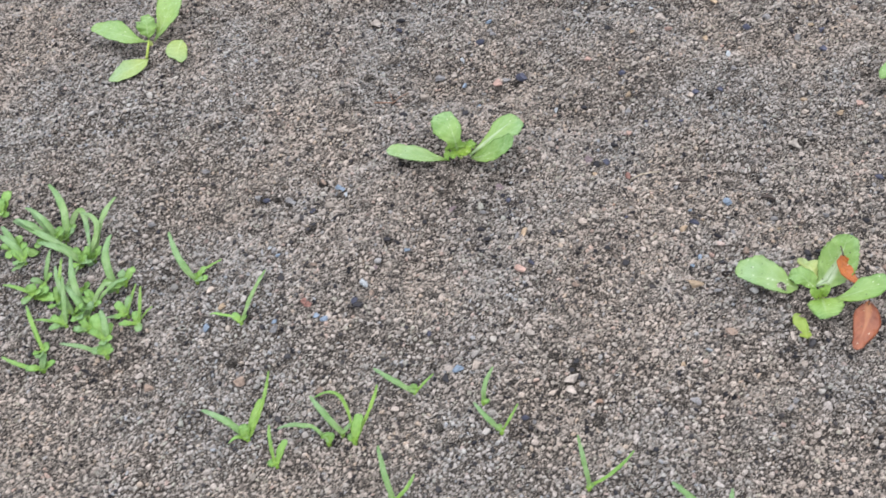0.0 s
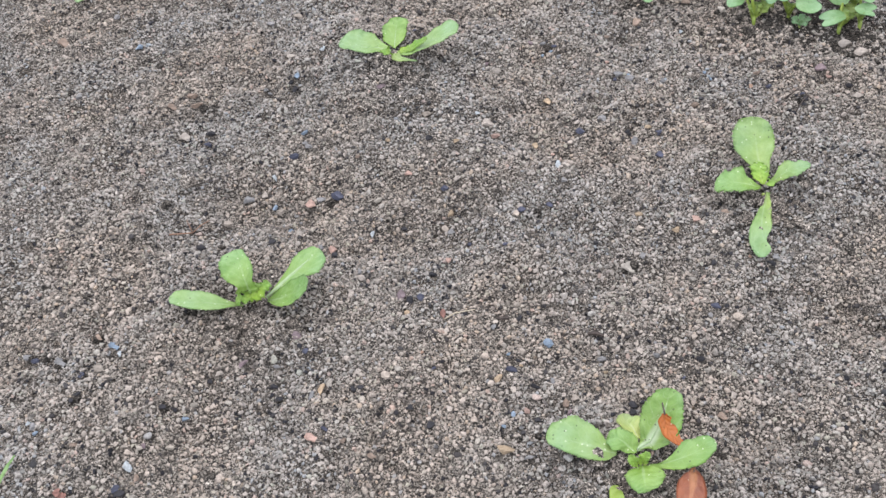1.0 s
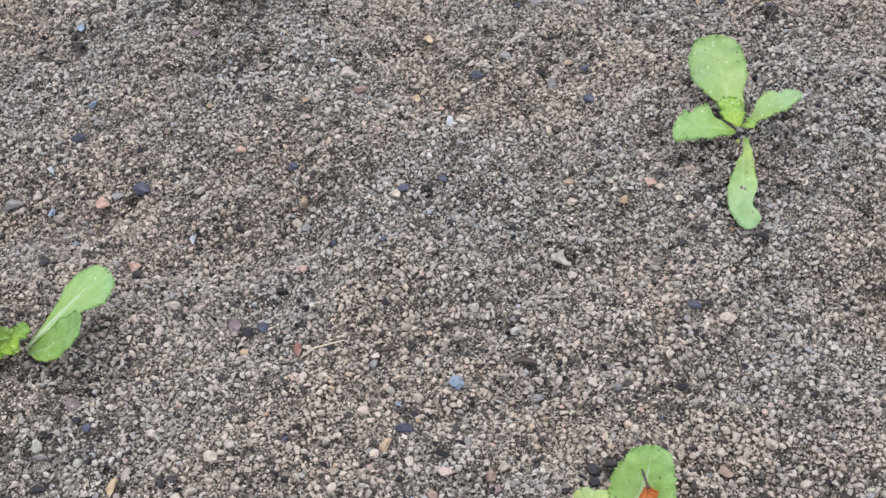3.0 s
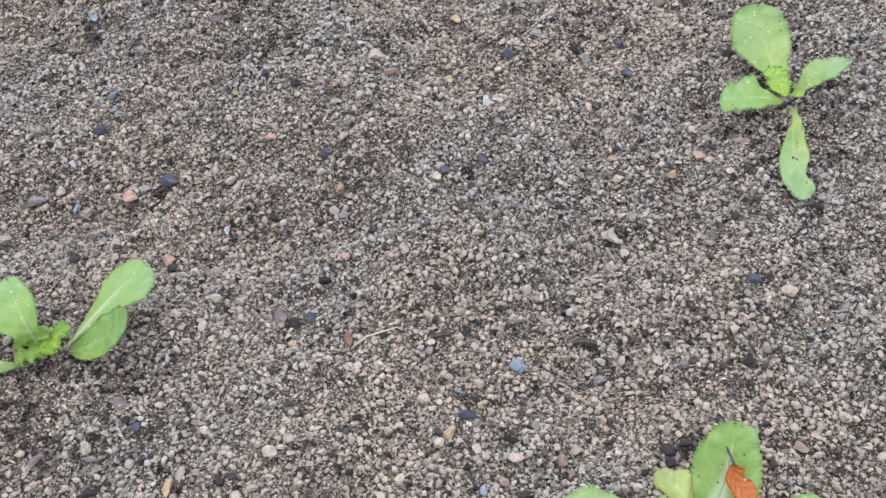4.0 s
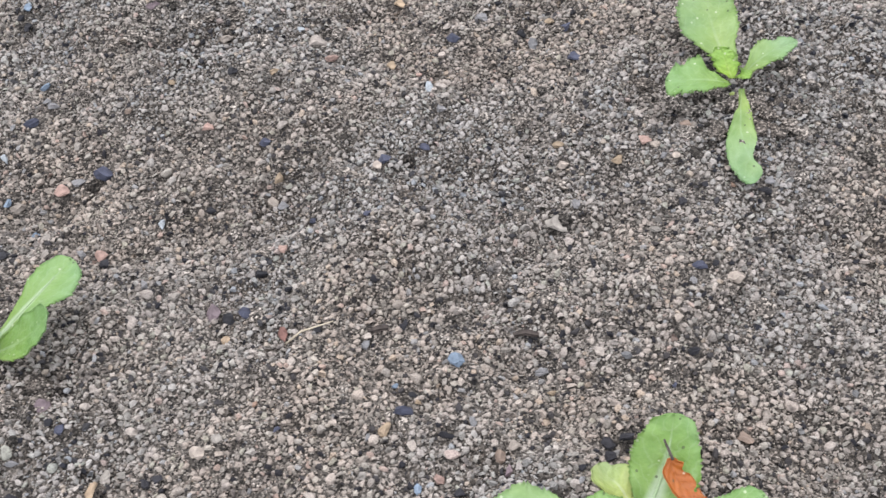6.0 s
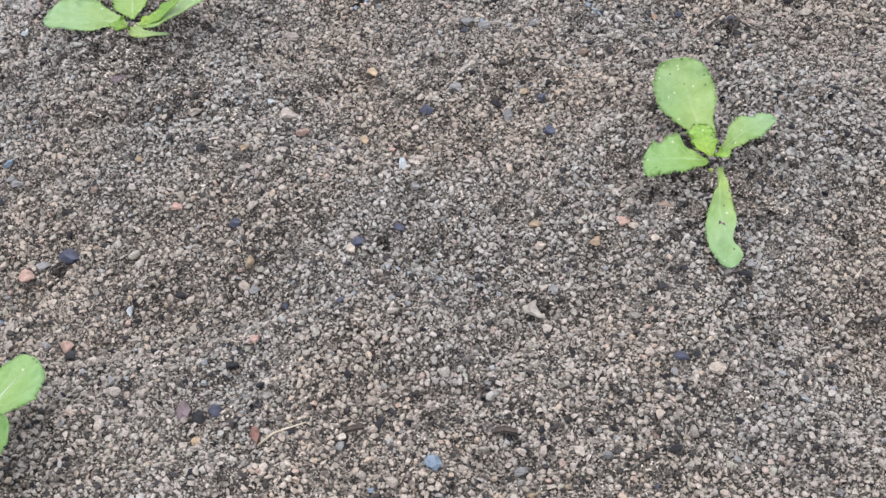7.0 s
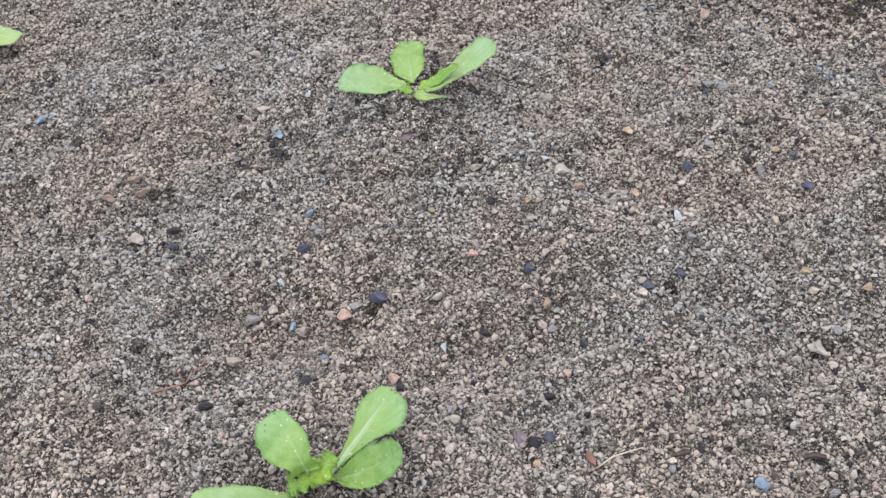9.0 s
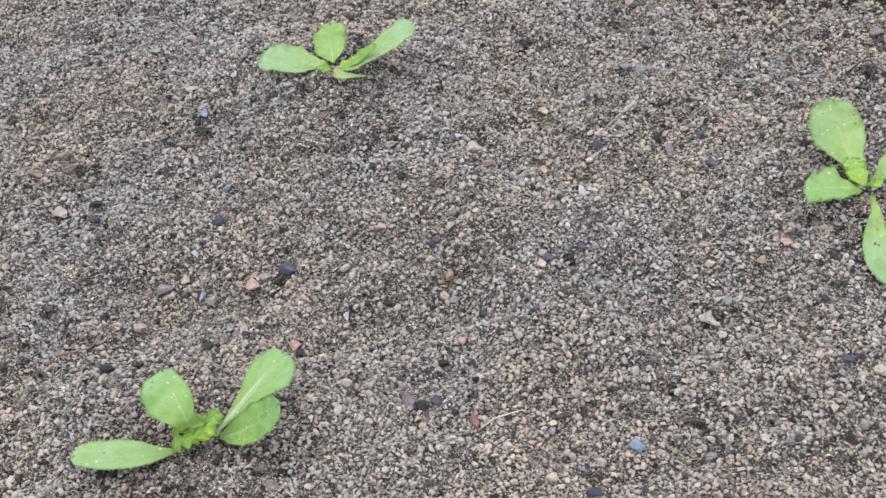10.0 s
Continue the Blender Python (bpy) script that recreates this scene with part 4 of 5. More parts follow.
def radish(base, leaves, frills, seed):
    """Seed leaves on pale stalks from one foot, and the first small frilled leaves between them."""
    rnd = random.Random(seed)
    x, y = base
    plant = thing("radish_seedling", x, y, "pale green radish seedling with heart-shaped seed leaves in a close row", "seedling", "row of radish seedlings")
    z = plant.location.z
    part("stem", tube([(0, 0, -0.004), (0, 0.0002, 0.001), (0, 0.0006, 0.0055)], (0.0012, 0.0012, 0.0012), STALK, "stem"), plant, "pale green stem")
    for cx, cy, cz, heading, facing, long, wide in leaves:
        at = seed_leaf(plant, (cx, cy, cz), heading, facing, long, wide, rnd)
        foot = Vector((at.x - x, at.y - y, at.z - z))
        mid = Vector((0, 0.0004, 0.004)).lerp(foot, 0.5) + Vector((rnd.uniform(-0.0006, 0.0006), 0, 0.0012))
        part("leaf_stalk", tube([(0, 0.0003, 0.002), mid, foot], (0.001, 0.0009, 0.0009), STALK, "leaf_stalk"), plant)
    for tip in frills:
        b_, t_ = Vector((x, y + 0.0004, z + 0.004)), Vector(tip)
        m_ = b_.lerp(t_, 0.5) + Vector((rnd.uniform(-0.001, 0.001), 0, 0.0018))
        w = max((t_ - b_).length * 270, 2.4)
        leaf(plant, b_, m_, t_, (0.3 * w, 0.7 * w, w, 0.95 * w, 0.7 * w), (0.3 * w, 0.8 * w, w, 0.9 * w, 0.6 * w), mat=FRILL, ruffle=0.45, teeth=0.3, nu=60, name="frilled_leaf")


# foot; seed leaves as middle, heading, tip to the front, half length and half width; tips of the frilled leaves
FRONT_RADISHES = (
    ((0.0389, 0.1661), ((0.0480, 0.1441, 0.0148, -66, 28, 0.0061, 0.0089), (0.0598, 0.1501, 0.0168, -24, 20, 0.0074, 0.0072),), ((0.0441, 0.1605, 0.0118),)),
    ((0.1094, 0.1299), ((0.0974, 0.1378, 0.0162, -172, 34, 0.0063, 0.0088), (0.1114, 0.1405, 0.0192, 58, 15, 0.0083, 0.0074), (0.1028, 0.1404, 0.0242, 121, 20, 0.0079, 0.0066),), ((0.1117, 0.1350, 0.0122), (0.1052, 0.1311, 0.0122), (0.1193, 0.1368, 0.0122),)),
    ((0.1302, 0.1346), ((0.1214, 0.1316, 0.0198, -80, 44, 0.0054, 0.0076), (0.1400, 0.1292, 0.0158, 10, 36, 0.0075, 0.0075), (0.1318, 0.1378, 0.0218, -18, 16, 0.0083, 0.0059),), ((0.1300, 0.1323, 0.0128),)),
)
BACK_RADISHES = (
    ((0.1589, 0.1224), ((0.1541, 0.1226, 0.0090, -163, 22, 0.0080, 0.0050), (0.1577, 0.1364, 0.0180, 109, 45, 0.0083, 0.0080),), ((0.1623, 0.1292, 0.0100), (0.1661, 0.1353, 0.0100),)),
    ((0.1703, 0.1226), ((0.1717, 0.1217, 0.0152, -12, 22, 0.0061, 0.0043), (0.1732, 0.1303, 0.0232, -38, 34, 0.0073, 0.0075),), ((0.1687, 0.1181, 0.0142), (0.1672, 0.1264, 0.0142),)),
    ((0.1212, 0.1494), ((0.1196, 0.1441, 0.0209, 61, 25, 0.0070, 0.0071), (0.1108, 0.1461, 0.0229, 143, 25, 0.0073, 0.0069),), ((0.1195, 0.1451, 0.0109),)),
    ((0.1445, 0.1501), ((0.1469, 0.1416, 0.0216, 17, 20, 0.0075, 0.0074), (0.1376, 0.1396, 0.0256, 126, 20, 0.0082, 0.0067),), ((0.1429, 0.1455, 0.0136),)),
    ((0.1684, 0.1378), ((0.1661, 0.1333, 0.0258, 79, 20, 0.0082, 0.0059),), ((0.1664, 0.1332, 0.0138),)),
)
RADISHES = FRONT_RADISHES + BACK_RADISHES
for n, (base, leaves, frills) in enumerate(RADISHES):
    radish(base, leaves, frills, 300 + n)


def small_weed(x, y, seed):
    rnd = random.Random(seed)
    plant = thing("weed_seedling", x, y, "tiny pale green weed with notched leaves by the radish row", "weed")
    z = plant.location.z
    for k in range(5):
        h = k * 1.256 + rnd.uniform(-0.2, 0.2)
        q = rnd.uniform(0.005, 0.007)
        t_ = (x + q * math.cos(h), y + q * math.sin(h), z + rnd.uniform(0.004, 0.008))
        leaf(plant, (x, y, z + 0.002), ((x + t_[0]) / 2, (y + t_[1]) / 2, z + 0.006), t_, (0.6, 1.2, 1.9, 2.0, 1.3), (0.6, 1.2, 1.9, 2.0, 1.3), mat=BRASSICA, ruffle=0.2, teeth=0.3, nu=40, nv=9)
    part("stem", tube([(0, 0, -0.003), (0, 0, 0.003)], (0.0009, 0.0007), STEM, "stem"), plant)


small_weed(0.1363, 0.1274, 61)


# ---------------------------------------------------------------- bark, twigs and straw on the soil
def strip(name, points, width, thick, mat, label, category):
    """A flat, curled piece of bark through points."""
    rows = []
    pts = [Vector((px_, py_, float(ground_z(px_, py_)) + dz)) for px_, py_, dz in points]
    for i, p in enumerate(pts):
        d = (pts[min(i + 1, len(pts) - 1)] - pts[max(i - 1, 0)]).normalized()
        s = Vector((-d.y, d.x, 0)).normalized()
        w = width * (0.55 if i in (0, len(pts) - 1) else 1.0 - 0.15 * (i % 2))
        rows.append([tuple(p + s * w * f + Vector((0, 0, 0.25 * w * f * f))) for f in (-0.5, -0.2, 0.15, 0.5)])
    return tagged(new(name, shell(rows, mat, thick=thick, lift=0.002, name=name)), label, category)


def twig(name, points, radius, mat, label, category):
    pts = [(px_, py_, float(ground_z(px_, py_)) + dz) for px_, py_, dz in points]
    radii = [radius * (1 - 0.5 * i / (len(pts) - 1)) for i in range(len(pts))]
    return tagged(new(name, tube(pts, radii, mat, name, sides=6)), label, category)


strip("bark_strip", ((0.062, 0.180, 0.004), (0.0716, 0.1725, 0.006), (0.0815, 0.1668, 0.005), (0.0945, 0.1605, 0.003)), 0.007, 0.0012, BARK, "curled strip of red-brown bark by the radish row", "bark")
strip("bark_flake", ((-0.021, -0.1090, 0.0018), (-0.0175, -0.1084, 0.0026), (-0.0145, -0.108, 0.002)), 0.002, 0.001, DARK_BARK, "flake of dark bark lying on the gravel", "bark")
strip("bark_flake", ((0.024, -0.1105, 0.0018), (0.028, -0.110, 0.0026), (0.032, -0.111, 0.002)), 0.0022, 0.001, DARK_BARK, "flake of dark bark lying on the gravel", "bark")
twig("twig", ((-0.2105, -0.0675, 0.0018), (-0.206, -0.0650, 0.0026), (-0.2002, -0.0612, 0.0022), (-0.1965, -0.0565, 0.0026), (-0.1925, -0.0520, 0.0016)), 0.0005, RED_TWIG, "thin red-brown twig lying on the gravel", "twig")
twig("rootlet", ((-0.2002, -0.0612, 0.003), (-0.2035, -0.0570, 0.0035), (-0.2050, -0.0535, 0.0025)), 0.0003, RED_TWIG, "fine red-brown rootlet beside the twig", "twig")
twig("rootlet", ((0.1239, 0.0569, 0.0016), (0.1298, 0.0583, 0.0034), (0.1337, 0.0582, 0.0042), (0.1360, 0.0535, 0.0032), (0.1420, 0.0508, 0.0014)), 0.0005, DARK_BARK, "dark hair-thin rootlet round a crumb of dark soil", "root")
twig("rootlet", ((0.1290, 0.0430, 0.0016), (0.1325, 0.0500, 0.0036), (0.1370, 0.0560, 0.0040), (0.1425, 0.0580, 0.0018)), 0.0004, DARK_BARK, "dark hair-thin rootlet round a crumb of dark soil", "root")
twig("straw", ((-0.0470, -0.1112, 0.0022), (-0.0415, -0.1092, 0.0035), (-0.0375, -0.1085, 0.0035), (-0.0311, -0.1077, 0.0025)), 0.00042, STRAW, "pale bit of straw on the gravel", "straw")


# ---------------------------------------------------------------- pebbles, each a piece of the ground
def pebble_meshes(count):
    """Worn angular stones of unit width, each cut by a few flats."""
    v0, f0 = ico(2)
    out = []
    for k in range(count):
        rs = np.random.RandomState(900 + k)
        v = v0.copy()
        for _ in range(16):
            d = rs.normal(size=3)
            d /= np.linalg.norm(d)
            reach = rs.uniform(0.3, 0.66)
            over = np.maximum(v @ d - reach, 0)
            v -= over[:, None] * d
        v += rs.normal(0, 0.045, v.shape)
        v *= rs.uniform([1.0, 0.72, 0.5], [1.0, 0.9, 0.66]) / np.ptp(v, axis=0)
        out.append(mesh_of("pebble", v.tolist(), f0.tolist(), GRAVEL, smooth=False))
    return out


PEBBLES = pebble_meshes(14)
pebble_rnd = random.Random(4)
PLACED = []


def pebbles(colour, places):
    for x, y, w, long in places:
        me = PEBBLES[pebble_rnd.randrange(len(PEBBLES))]
        ob = new("pebble", me)
        ob.parent = ground
        s = w * (0.00100 if colour in ("pale", "tan", "grey") else 0.00104)
        PLACED.append((x, y, 0.5 * s))
        ob.location = (x, y, float(ground_z(x, y)) + 0.18 * s + 0.0004)
        ob.rotation_euler = (pebble_rnd.uniform(-0.3, 0.3), pebble_rnd.uniform(-0.3, 0.3), pebble_rnd.uniform(-0.3, 0.3) if long else pebble_rnd.uniform(0, 6.28))
        ob.scale = (s, s * 1.15 * long, s) if long else (s, s, s)
        ob.material_slots[0].link = "OBJECT"
        ob.material_slots[0].material = STONE[colour]


# stones that stand out by colour: x, y in metres, width in mm and, for flat or long ones, depth over width
pebbles("black", [
        (-0.0756, 0.0117, 4.5, 0), (-0.0889, 0.0198, 3.2, 0), (-0.2178, 0.0212, 6.6, 0.47), (-0.0834, -0.0407, 5.1, 0.44), (-0.1533, -0.0617, 4.9, 0), (-0.1172, -0.0667, 4.1, 0),
        (0.0369, 0.0333, 3.9, 0), (0.0844, -0.0642, 3.7, 0), (0.0928, -0.0589, 2.5, 0), (0.1131, -0.0619, 5.0, 0.61), (-0.0675, -0.0974, 4.7, 0), (-0.0366, -0.1074, 2.9, 0),
        (-0.0830, -0.1582, 3.3, 0), (-0.0793, -0.1572, 3.3, 0), (-0.0522, -0.1680, 3.0, 0), (-0.1230, -0.1589, 4.0, 0.77), (-0.0607, -0.0755, 4.4, 0.72), (-0.1537, -0.1619, 3.3, 0),
        (-0.0104, -0.1056, 4.2, 0), (-0.0060, -0.1018, 2.8, 0), (-0.0077, -0.1316, 2.6, 0), (0.0025, -0.1486, 4.6, 0.56),
])
pebbles("black", [
        (0.0063, -0.1673, 3.3, 0), (0.0479, -0.1549, 3.9, 1.2), (0.0478, -0.1592, 3.2, 1.2), (0.0531, -0.1533, 4.5, 0.66), (0.0905, -0.0913, 2.4, 0), (0.0785, -0.1216, 4.9, 0.38),
        (-0.1896, -0.0745, 5.6, 0.66), (-0.1720, 0.0622, 4.0, 2), (-0.1753, 0.0652, 3.5, 0), (-0.1712, -0.2284, 5.2, 0), (-0.1190, -0.2590, 4.9, 0), (-0.3192, 0.0782, 3.4, 0),
        (-0.3015, 0.1353, 5.0, 0.6), (-0.2641, 0.0015, 3.0, 0), (0.1353, 0.0550, 3.1, 0), (0.1339, 0.0510, 2.8, 0), (0.1299, 0.0572, 2.6, 0), (0.1388, 0.0522, 2.3, 0),
        (0.1221, 0.0861, 3.5, 0.6), (0.1601, 0.0713, 4.6, 0.5), (0.0394, 0.1268, 2.5, 0), (0.1342, 0.1167, 3.1, 0.5),
])
pebbles("black", [
        (0.0782, 0.0606, 3.2, 0), (-0.2095, -0.1838, 4.1, 0), (-0.2113, -0.1865, 2.9, 0), (-0.3014, -0.1567, 2.6, 0), (-0.1760, -0.2284, 2.8, 0), (-0.1693, -0.1812, 4.7, 0.5),
        (-0.1180, -0.1662, 4.7, 0.6), (-0.2611, -0.2364, 2.9, 0), (-0.1442, -0.2352, 2.7, 0), (-0.0422, -0.1748, 3.9, 0), (-0.0584, -0.2387, 2.6, 1.6), (-0.0598, -0.2423, 2.9, 0),
        (-0.0561, -0.2453, 2.6, 1.6), (0.0256, -0.2305, 2.5, 0),
])
pebbles("blue", [
        (-0.1555, 0.0228, 4.7, 0.66), (-0.1714, 0.0679, 4.5, 0), (-0.1619, -0.0315, 3.9, 0), (-0.1491, -0.0457, 4.1, 0.55), (0.0064, -0.1233, 4.7, 1.2), (-0.0127, -0.1281, 2.1, 0),
        (-0.0054, -0.1657, 2.1, 1.8), (-0.0083, -0.1731, 2.3, 0), (-0.2496, -0.2494, 4.3, 0), (-0.1868, -0.2388, 4.0, 0), (-0.1140, -0.2530, 5.5, 0), (-0.2997, 0.1085, 5.5, 0),
        (-0.0150, 0.1040, 3.2, 0), (-0.0192, 0.1015, 2.5, 0), (0.0796, 0.0796, 2.4, 0), (0.0833, 0.0736, 2.4, 0), (0.0350, 0.0811, 2.7, 0), (-0.2035, -0.1534, 6.1, 0.7),
        (-0.2237, -0.2032, 2.9, 0), (-0.1911, -0.2374, 3.3, 0), (-0.1575, -0.1852, 3.5, 0.6), (-0.2130, -0.2432, 3.3, 0),
])
pebbles("brown", [
        (-0.1460, -0.1283, 5.7, 0.86), (0.0175, -0.1560, 3.1, 1.6), (0.0874, -0.1501, 5.2, 0.89), (-0.1664, -0.2202, 4.0, 0), (-0.2218, -0.2772, 7.0, 0), (-0.2710, -0.2850, 5.5, 0),
        (-0.1789, -0.2762, 5.6, 0), (0.0130, -0.2130, 5.5, 0), (-0.3614, 0.1146, 10.6, 0.5), (-0.2415, 0.0563, 7.1, 0.8), (-0.2348, 0.0482, 8.3, 0.4), (-0.2524, 0.0467, 7.7, 0.4),
        (0.1098, 0.0802, 4.1, 0), (0.0377, 0.1317, 6.4, 0), (0.0199, 0.1165, 4.4, 0), (0.0745, 0.0552, 5.2, 0.6), (0.0679, 0.1556, 5.9, 0.6), (-0.2180, -0.1457, 5.6, 0),
        (-0.2013, -0.2081, 4.0, 0.6), (-0.0648, -0.1947, 4.9, 0.4),
])
pebbles("grey", [
        (-0.0810, -0.0082, 3.1, 0), (-0.1394, -0.0062, 4.1, 0), (-0.1344, -0.0119, 4.9, 0), (0.0574, 0.0173, 3.1, 0), (0.0419, -0.0655, 7.5, 0.9), (0.0544, -0.0696, 3.3, 0),
        (0.0742, -0.0728, 3.5, 0), (0.0808, 0.0075, 3.2, 0), (-0.0627, -0.1475, 3.3, 0.92), (-0.0963, -0.1528, 2.9, 1.7), (-0.0918, -0.1530, 2.9, 0), (0.0381, -0.1608, 2.2, 0),
        (0.0814, -0.1267, 4.2, 0.66), (0.0906, 0.1452, 5.8, 0),
])
pebbles("mauve", [
        (-0.0730, -0.0945, 4.6, 2), (-0.1176, -0.1319, 4.9, 0.94), (-0.1409, -0.1497, 3.1, 2.2), (0.0199, -0.1613, 3.4, 0), (-0.0276, 0.1072, 3.8, 0), (-0.0522, 0.0863, 3.1, 0),
        (-0.1101, 0.0473, 6.0, 0.5), (0.1457, 0.0855, 7.0, 0.6), (-0.1680, -0.2047, 2.8, 0),
])
pebbles("navy", [
        (-0.0626, -0.0170, 5.2, 0.66), (-0.1576, 0.0050, 6.0, 0.51), (-0.2166, 0.0141, 4.7, 0), (-0.1259, -0.0210, 8.8, 0.59), (-0.0444, -0.0514, 3.5, 0), (0.0101, 0.0284, 6.0, 0.71),
        (0.0539, 0.0276, 4.3, 0), (0.0555, 0.0080, 5.0, 0), (-0.0168, -0.0334, 4.6, 0), (-0.0029, -0.0262, 3.8, 0.73), (-0.0236, -0.0567, 3.2, 0), (-0.0621, -0.0959, 4.7, 0),
        (-0.0452, -0.1454, 2.2, 0), (-0.1111, -0.1405, 3.3, 0), (-0.0102, -0.1379, 5.8, 0.5), (0.0852, -0.0917, 5.2, 0.47), (0.0701, -0.1335, 2.2, 0), (-0.1709, 0.1277, 3.4, 0),
        (-0.0989, 0.0996, 3.1, 0), (-0.0128, 0.1076, 3.2, 0), (-0.0507, 0.0893, 2.5, 0), (0.0273, 0.0754, 3.3, 0),
])
pebbles("navy", [
        (0.1164, 0.0728, 4.1, 0.6), (0.1338, 0.0592, 3.7, 0.8), (-0.2146, -0.1699, 4.8, 0), (-0.2481, -0.1585, 4.3, 0.5), (-0.1729, -0.2262, 4.2, 0), (-0.1333, -0.2341, 2.7, 0),
        (-0.0903, -0.1827, 3.9, 0.6), (-0.0777, -0.2713, 4.1, 0.7),
])
pebbles("ochre", [
        (-0.0605, 0.0137, 4.0, 0), (-0.1015, 0.0148, 3.2, 0), (-0.0572, -0.0333, 4.9, 0), (-0.0146, 0.0154, 4.1, 0), (0.0485, 0.0312, 4.1, 0), (0.0457, -0.0310, 4.6, 0),
        (0.0656, -0.0434, 4.8, 0.77), (-0.0675, -0.1063, 4.1, 0), (-0.0988, -0.1590, 3.3, 2.2), (-0.0057, -0.1350, 2.2, 0), (-0.0151, -0.1454, 3.7, 1.4), (0.0341, -0.1321, 2.9, 0),
        (-0.2447, -0.2375, 4.3, 0), (-0.0808, 0.0587, 3.0, 0), (-0.0117, 0.0554, 4.8, 0.7), (-0.0063, -0.1853, 8.1, 0.4), (-0.0080, -0.2325, 3.1, 0),
])
pebbles("orange", [
        (-0.0531, -0.1357, 2.2, 0), (0.1020, -0.0596, 2.3, 0), (0.1060, 0.0730, 2.9, 0), (-0.0441, -0.2591, 3.5, 0),
])
pebbles("pale", [
        (-0.0436, 0.0295, 7.8, 0.7), (-0.0558, -0.0134, 4.3, 0), (-0.1708, -0.0222, 5.3, 0), (-0.0793, -0.0438, 3.4, 0), (-0.0185, -0.0294, 4.2, 0.79), (-0.0187, 0.0181, 3.6, 0),
        (-0.0904, -0.1407, 3.8, 0.84), (-0.1050, -0.1324, 3.1, 0), (-0.1025, -0.1272, 2.8, 0), (-0.0437, -0.1203, 3.5, 0), (-0.1498, -0.1572, 4.0, 0), (-0.0869, -0.0878, 3.9, 0),
        (-0.0212, -0.1107, 3.3, 0), (-0.0073, -0.1513, 3.6, 0), (0.0931, -0.1366, 3.8, 0), (0.0495, -0.1210, 3.9, 0), (-0.0600, -0.2500, 8.1, 0), (0.0410, -0.2110, 4.9, 0),
        (-0.3058, 0.1074, 3.1, 0), (-0.1807, 0.0869, 7.1, 0.6), (-0.2368, 0.0232, 7.5, 0.8), (-0.0446, 0.0811, 5.6, 0.6),
])
pebbles("pale", [
        (0.1602, 0.1071, 9.6, 0.5), (0.1686, 0.0982, 8.3, 0.6), (0.1633, 0.0584, 5.6, 0.5), (0.0989, 0.0959, 4.2, 0), (-0.0584, -0.2560, 5.6, 0.8), (-0.0168, -0.2277, 4.7, 0.6),
        (-0.0162, -0.2512, 3.5, 0.6), (0.0183, -0.2246, 3.6, 0.6), (0.0158, -0.2149, 3.6, 0),
])
pebbles("pink", [
        (-0.0374, 0.0206, 5.5, 0), (-0.0855, -0.0080, 4.0, 0), (-0.1398, -0.0302, 6.5, 0.79), (-0.0524, -0.0678, 3.4, 0), (-0.1200, -0.0614, 5.6, 0), (-0.0042, 0.0082, 2.7, 0),
        (0.0749, -0.0401, 4.4, 0.84), (0.0004, -0.1624, 3.8, 0), (0.1505, 0.0809, 3.5, 0), (0.0215, 0.0923, 3.1, 0), (-0.0953, -0.1884, 6.2, 0.8),
])
pebbles("red", [
        (-0.0488, -0.1063, 3.7, 2), (-0.1970, -0.2324, 4.7, 0), (-0.1991, -0.2321, 3.9, 0),
])
pebbles("slate", [
        (-0.1517, 0.0131, 4.6, 0), (-0.1540, 0.0149, 3.2, 0), (-0.1933, 0.0630, 4.0, 0), (-0.1905, 0.0616, 3.5, 0), (-0.1357, -0.0247, 5.3, 0.66), (-0.1793, -0.0272, 6.2, 0.85),
        (-0.0562, -0.0422, 3.8, 0), (-0.1250, -0.0632, 3.7, 0), (0.0037, -0.0104, 4.1, 0), (0.0225, 0.0414, 5.1, 0), (0.0418, 0.0266, 4.4, 1.6), (0.0803, -0.0473, 2.6, 0),
        (0.0491, -0.0623, 3.5, 0), (0.1146, -0.0586, 3.5, 0), (-0.1015, -0.1648, 2.3, 2.2), (-0.1232, -0.1499, 4.1, 0.44), (-0.0974, -0.0829, 3.5, 0), (-0.0221, -0.1140, 3.1, 0),
        (0.0318, -0.1232, 4.4, 0.58), (-0.0199, -0.1471, 2.5, 0), (0.0106, -0.1449, 2.0, 2.2), (0.0826, -0.1523, 2.1, 0),
])
pebbles("slate", [
        (0.0827, -0.0948, 2.8, 0), (0.0576, -0.1235, 3.7, 0.63), (0.0567, -0.1129, 2.3, 0), (0.0318, -0.1232, 4.3, 0.6), (-0.2112, -0.2480, 5.3, 0), (0.0000, -0.2530, 5.3, 0),
        (-0.3306, 0.1425, 5.0, 0), (-0.2090, 0.1309, 5.5, 0), (-0.1762, 0.1201, 4.0, 0), (-0.2191, 0.0166, 2.8, 0), (-0.3164, 0.0481, 4.5, 0), (-0.0950, 0.0982, 3.5, 0),
        (-0.0196, 0.1099, 3.8, 0), (-0.0087, 0.0958, 3.1, 0), (0.0288, 0.0783, 6.0, 0.6), (0.0804, 0.0739, 2.1, 0), (0.1318, 0.0536, 3.1, 0), (0.0366, 0.0783, 5.4, 0.6),
        (0.0552, 0.0740, 3.9, 0), (-0.2046, -0.1576, 2.4, 0), (-0.2325, -0.1609, 6.8, 0.8), (-0.2548, -0.1563, 6.2, 0.5),
])
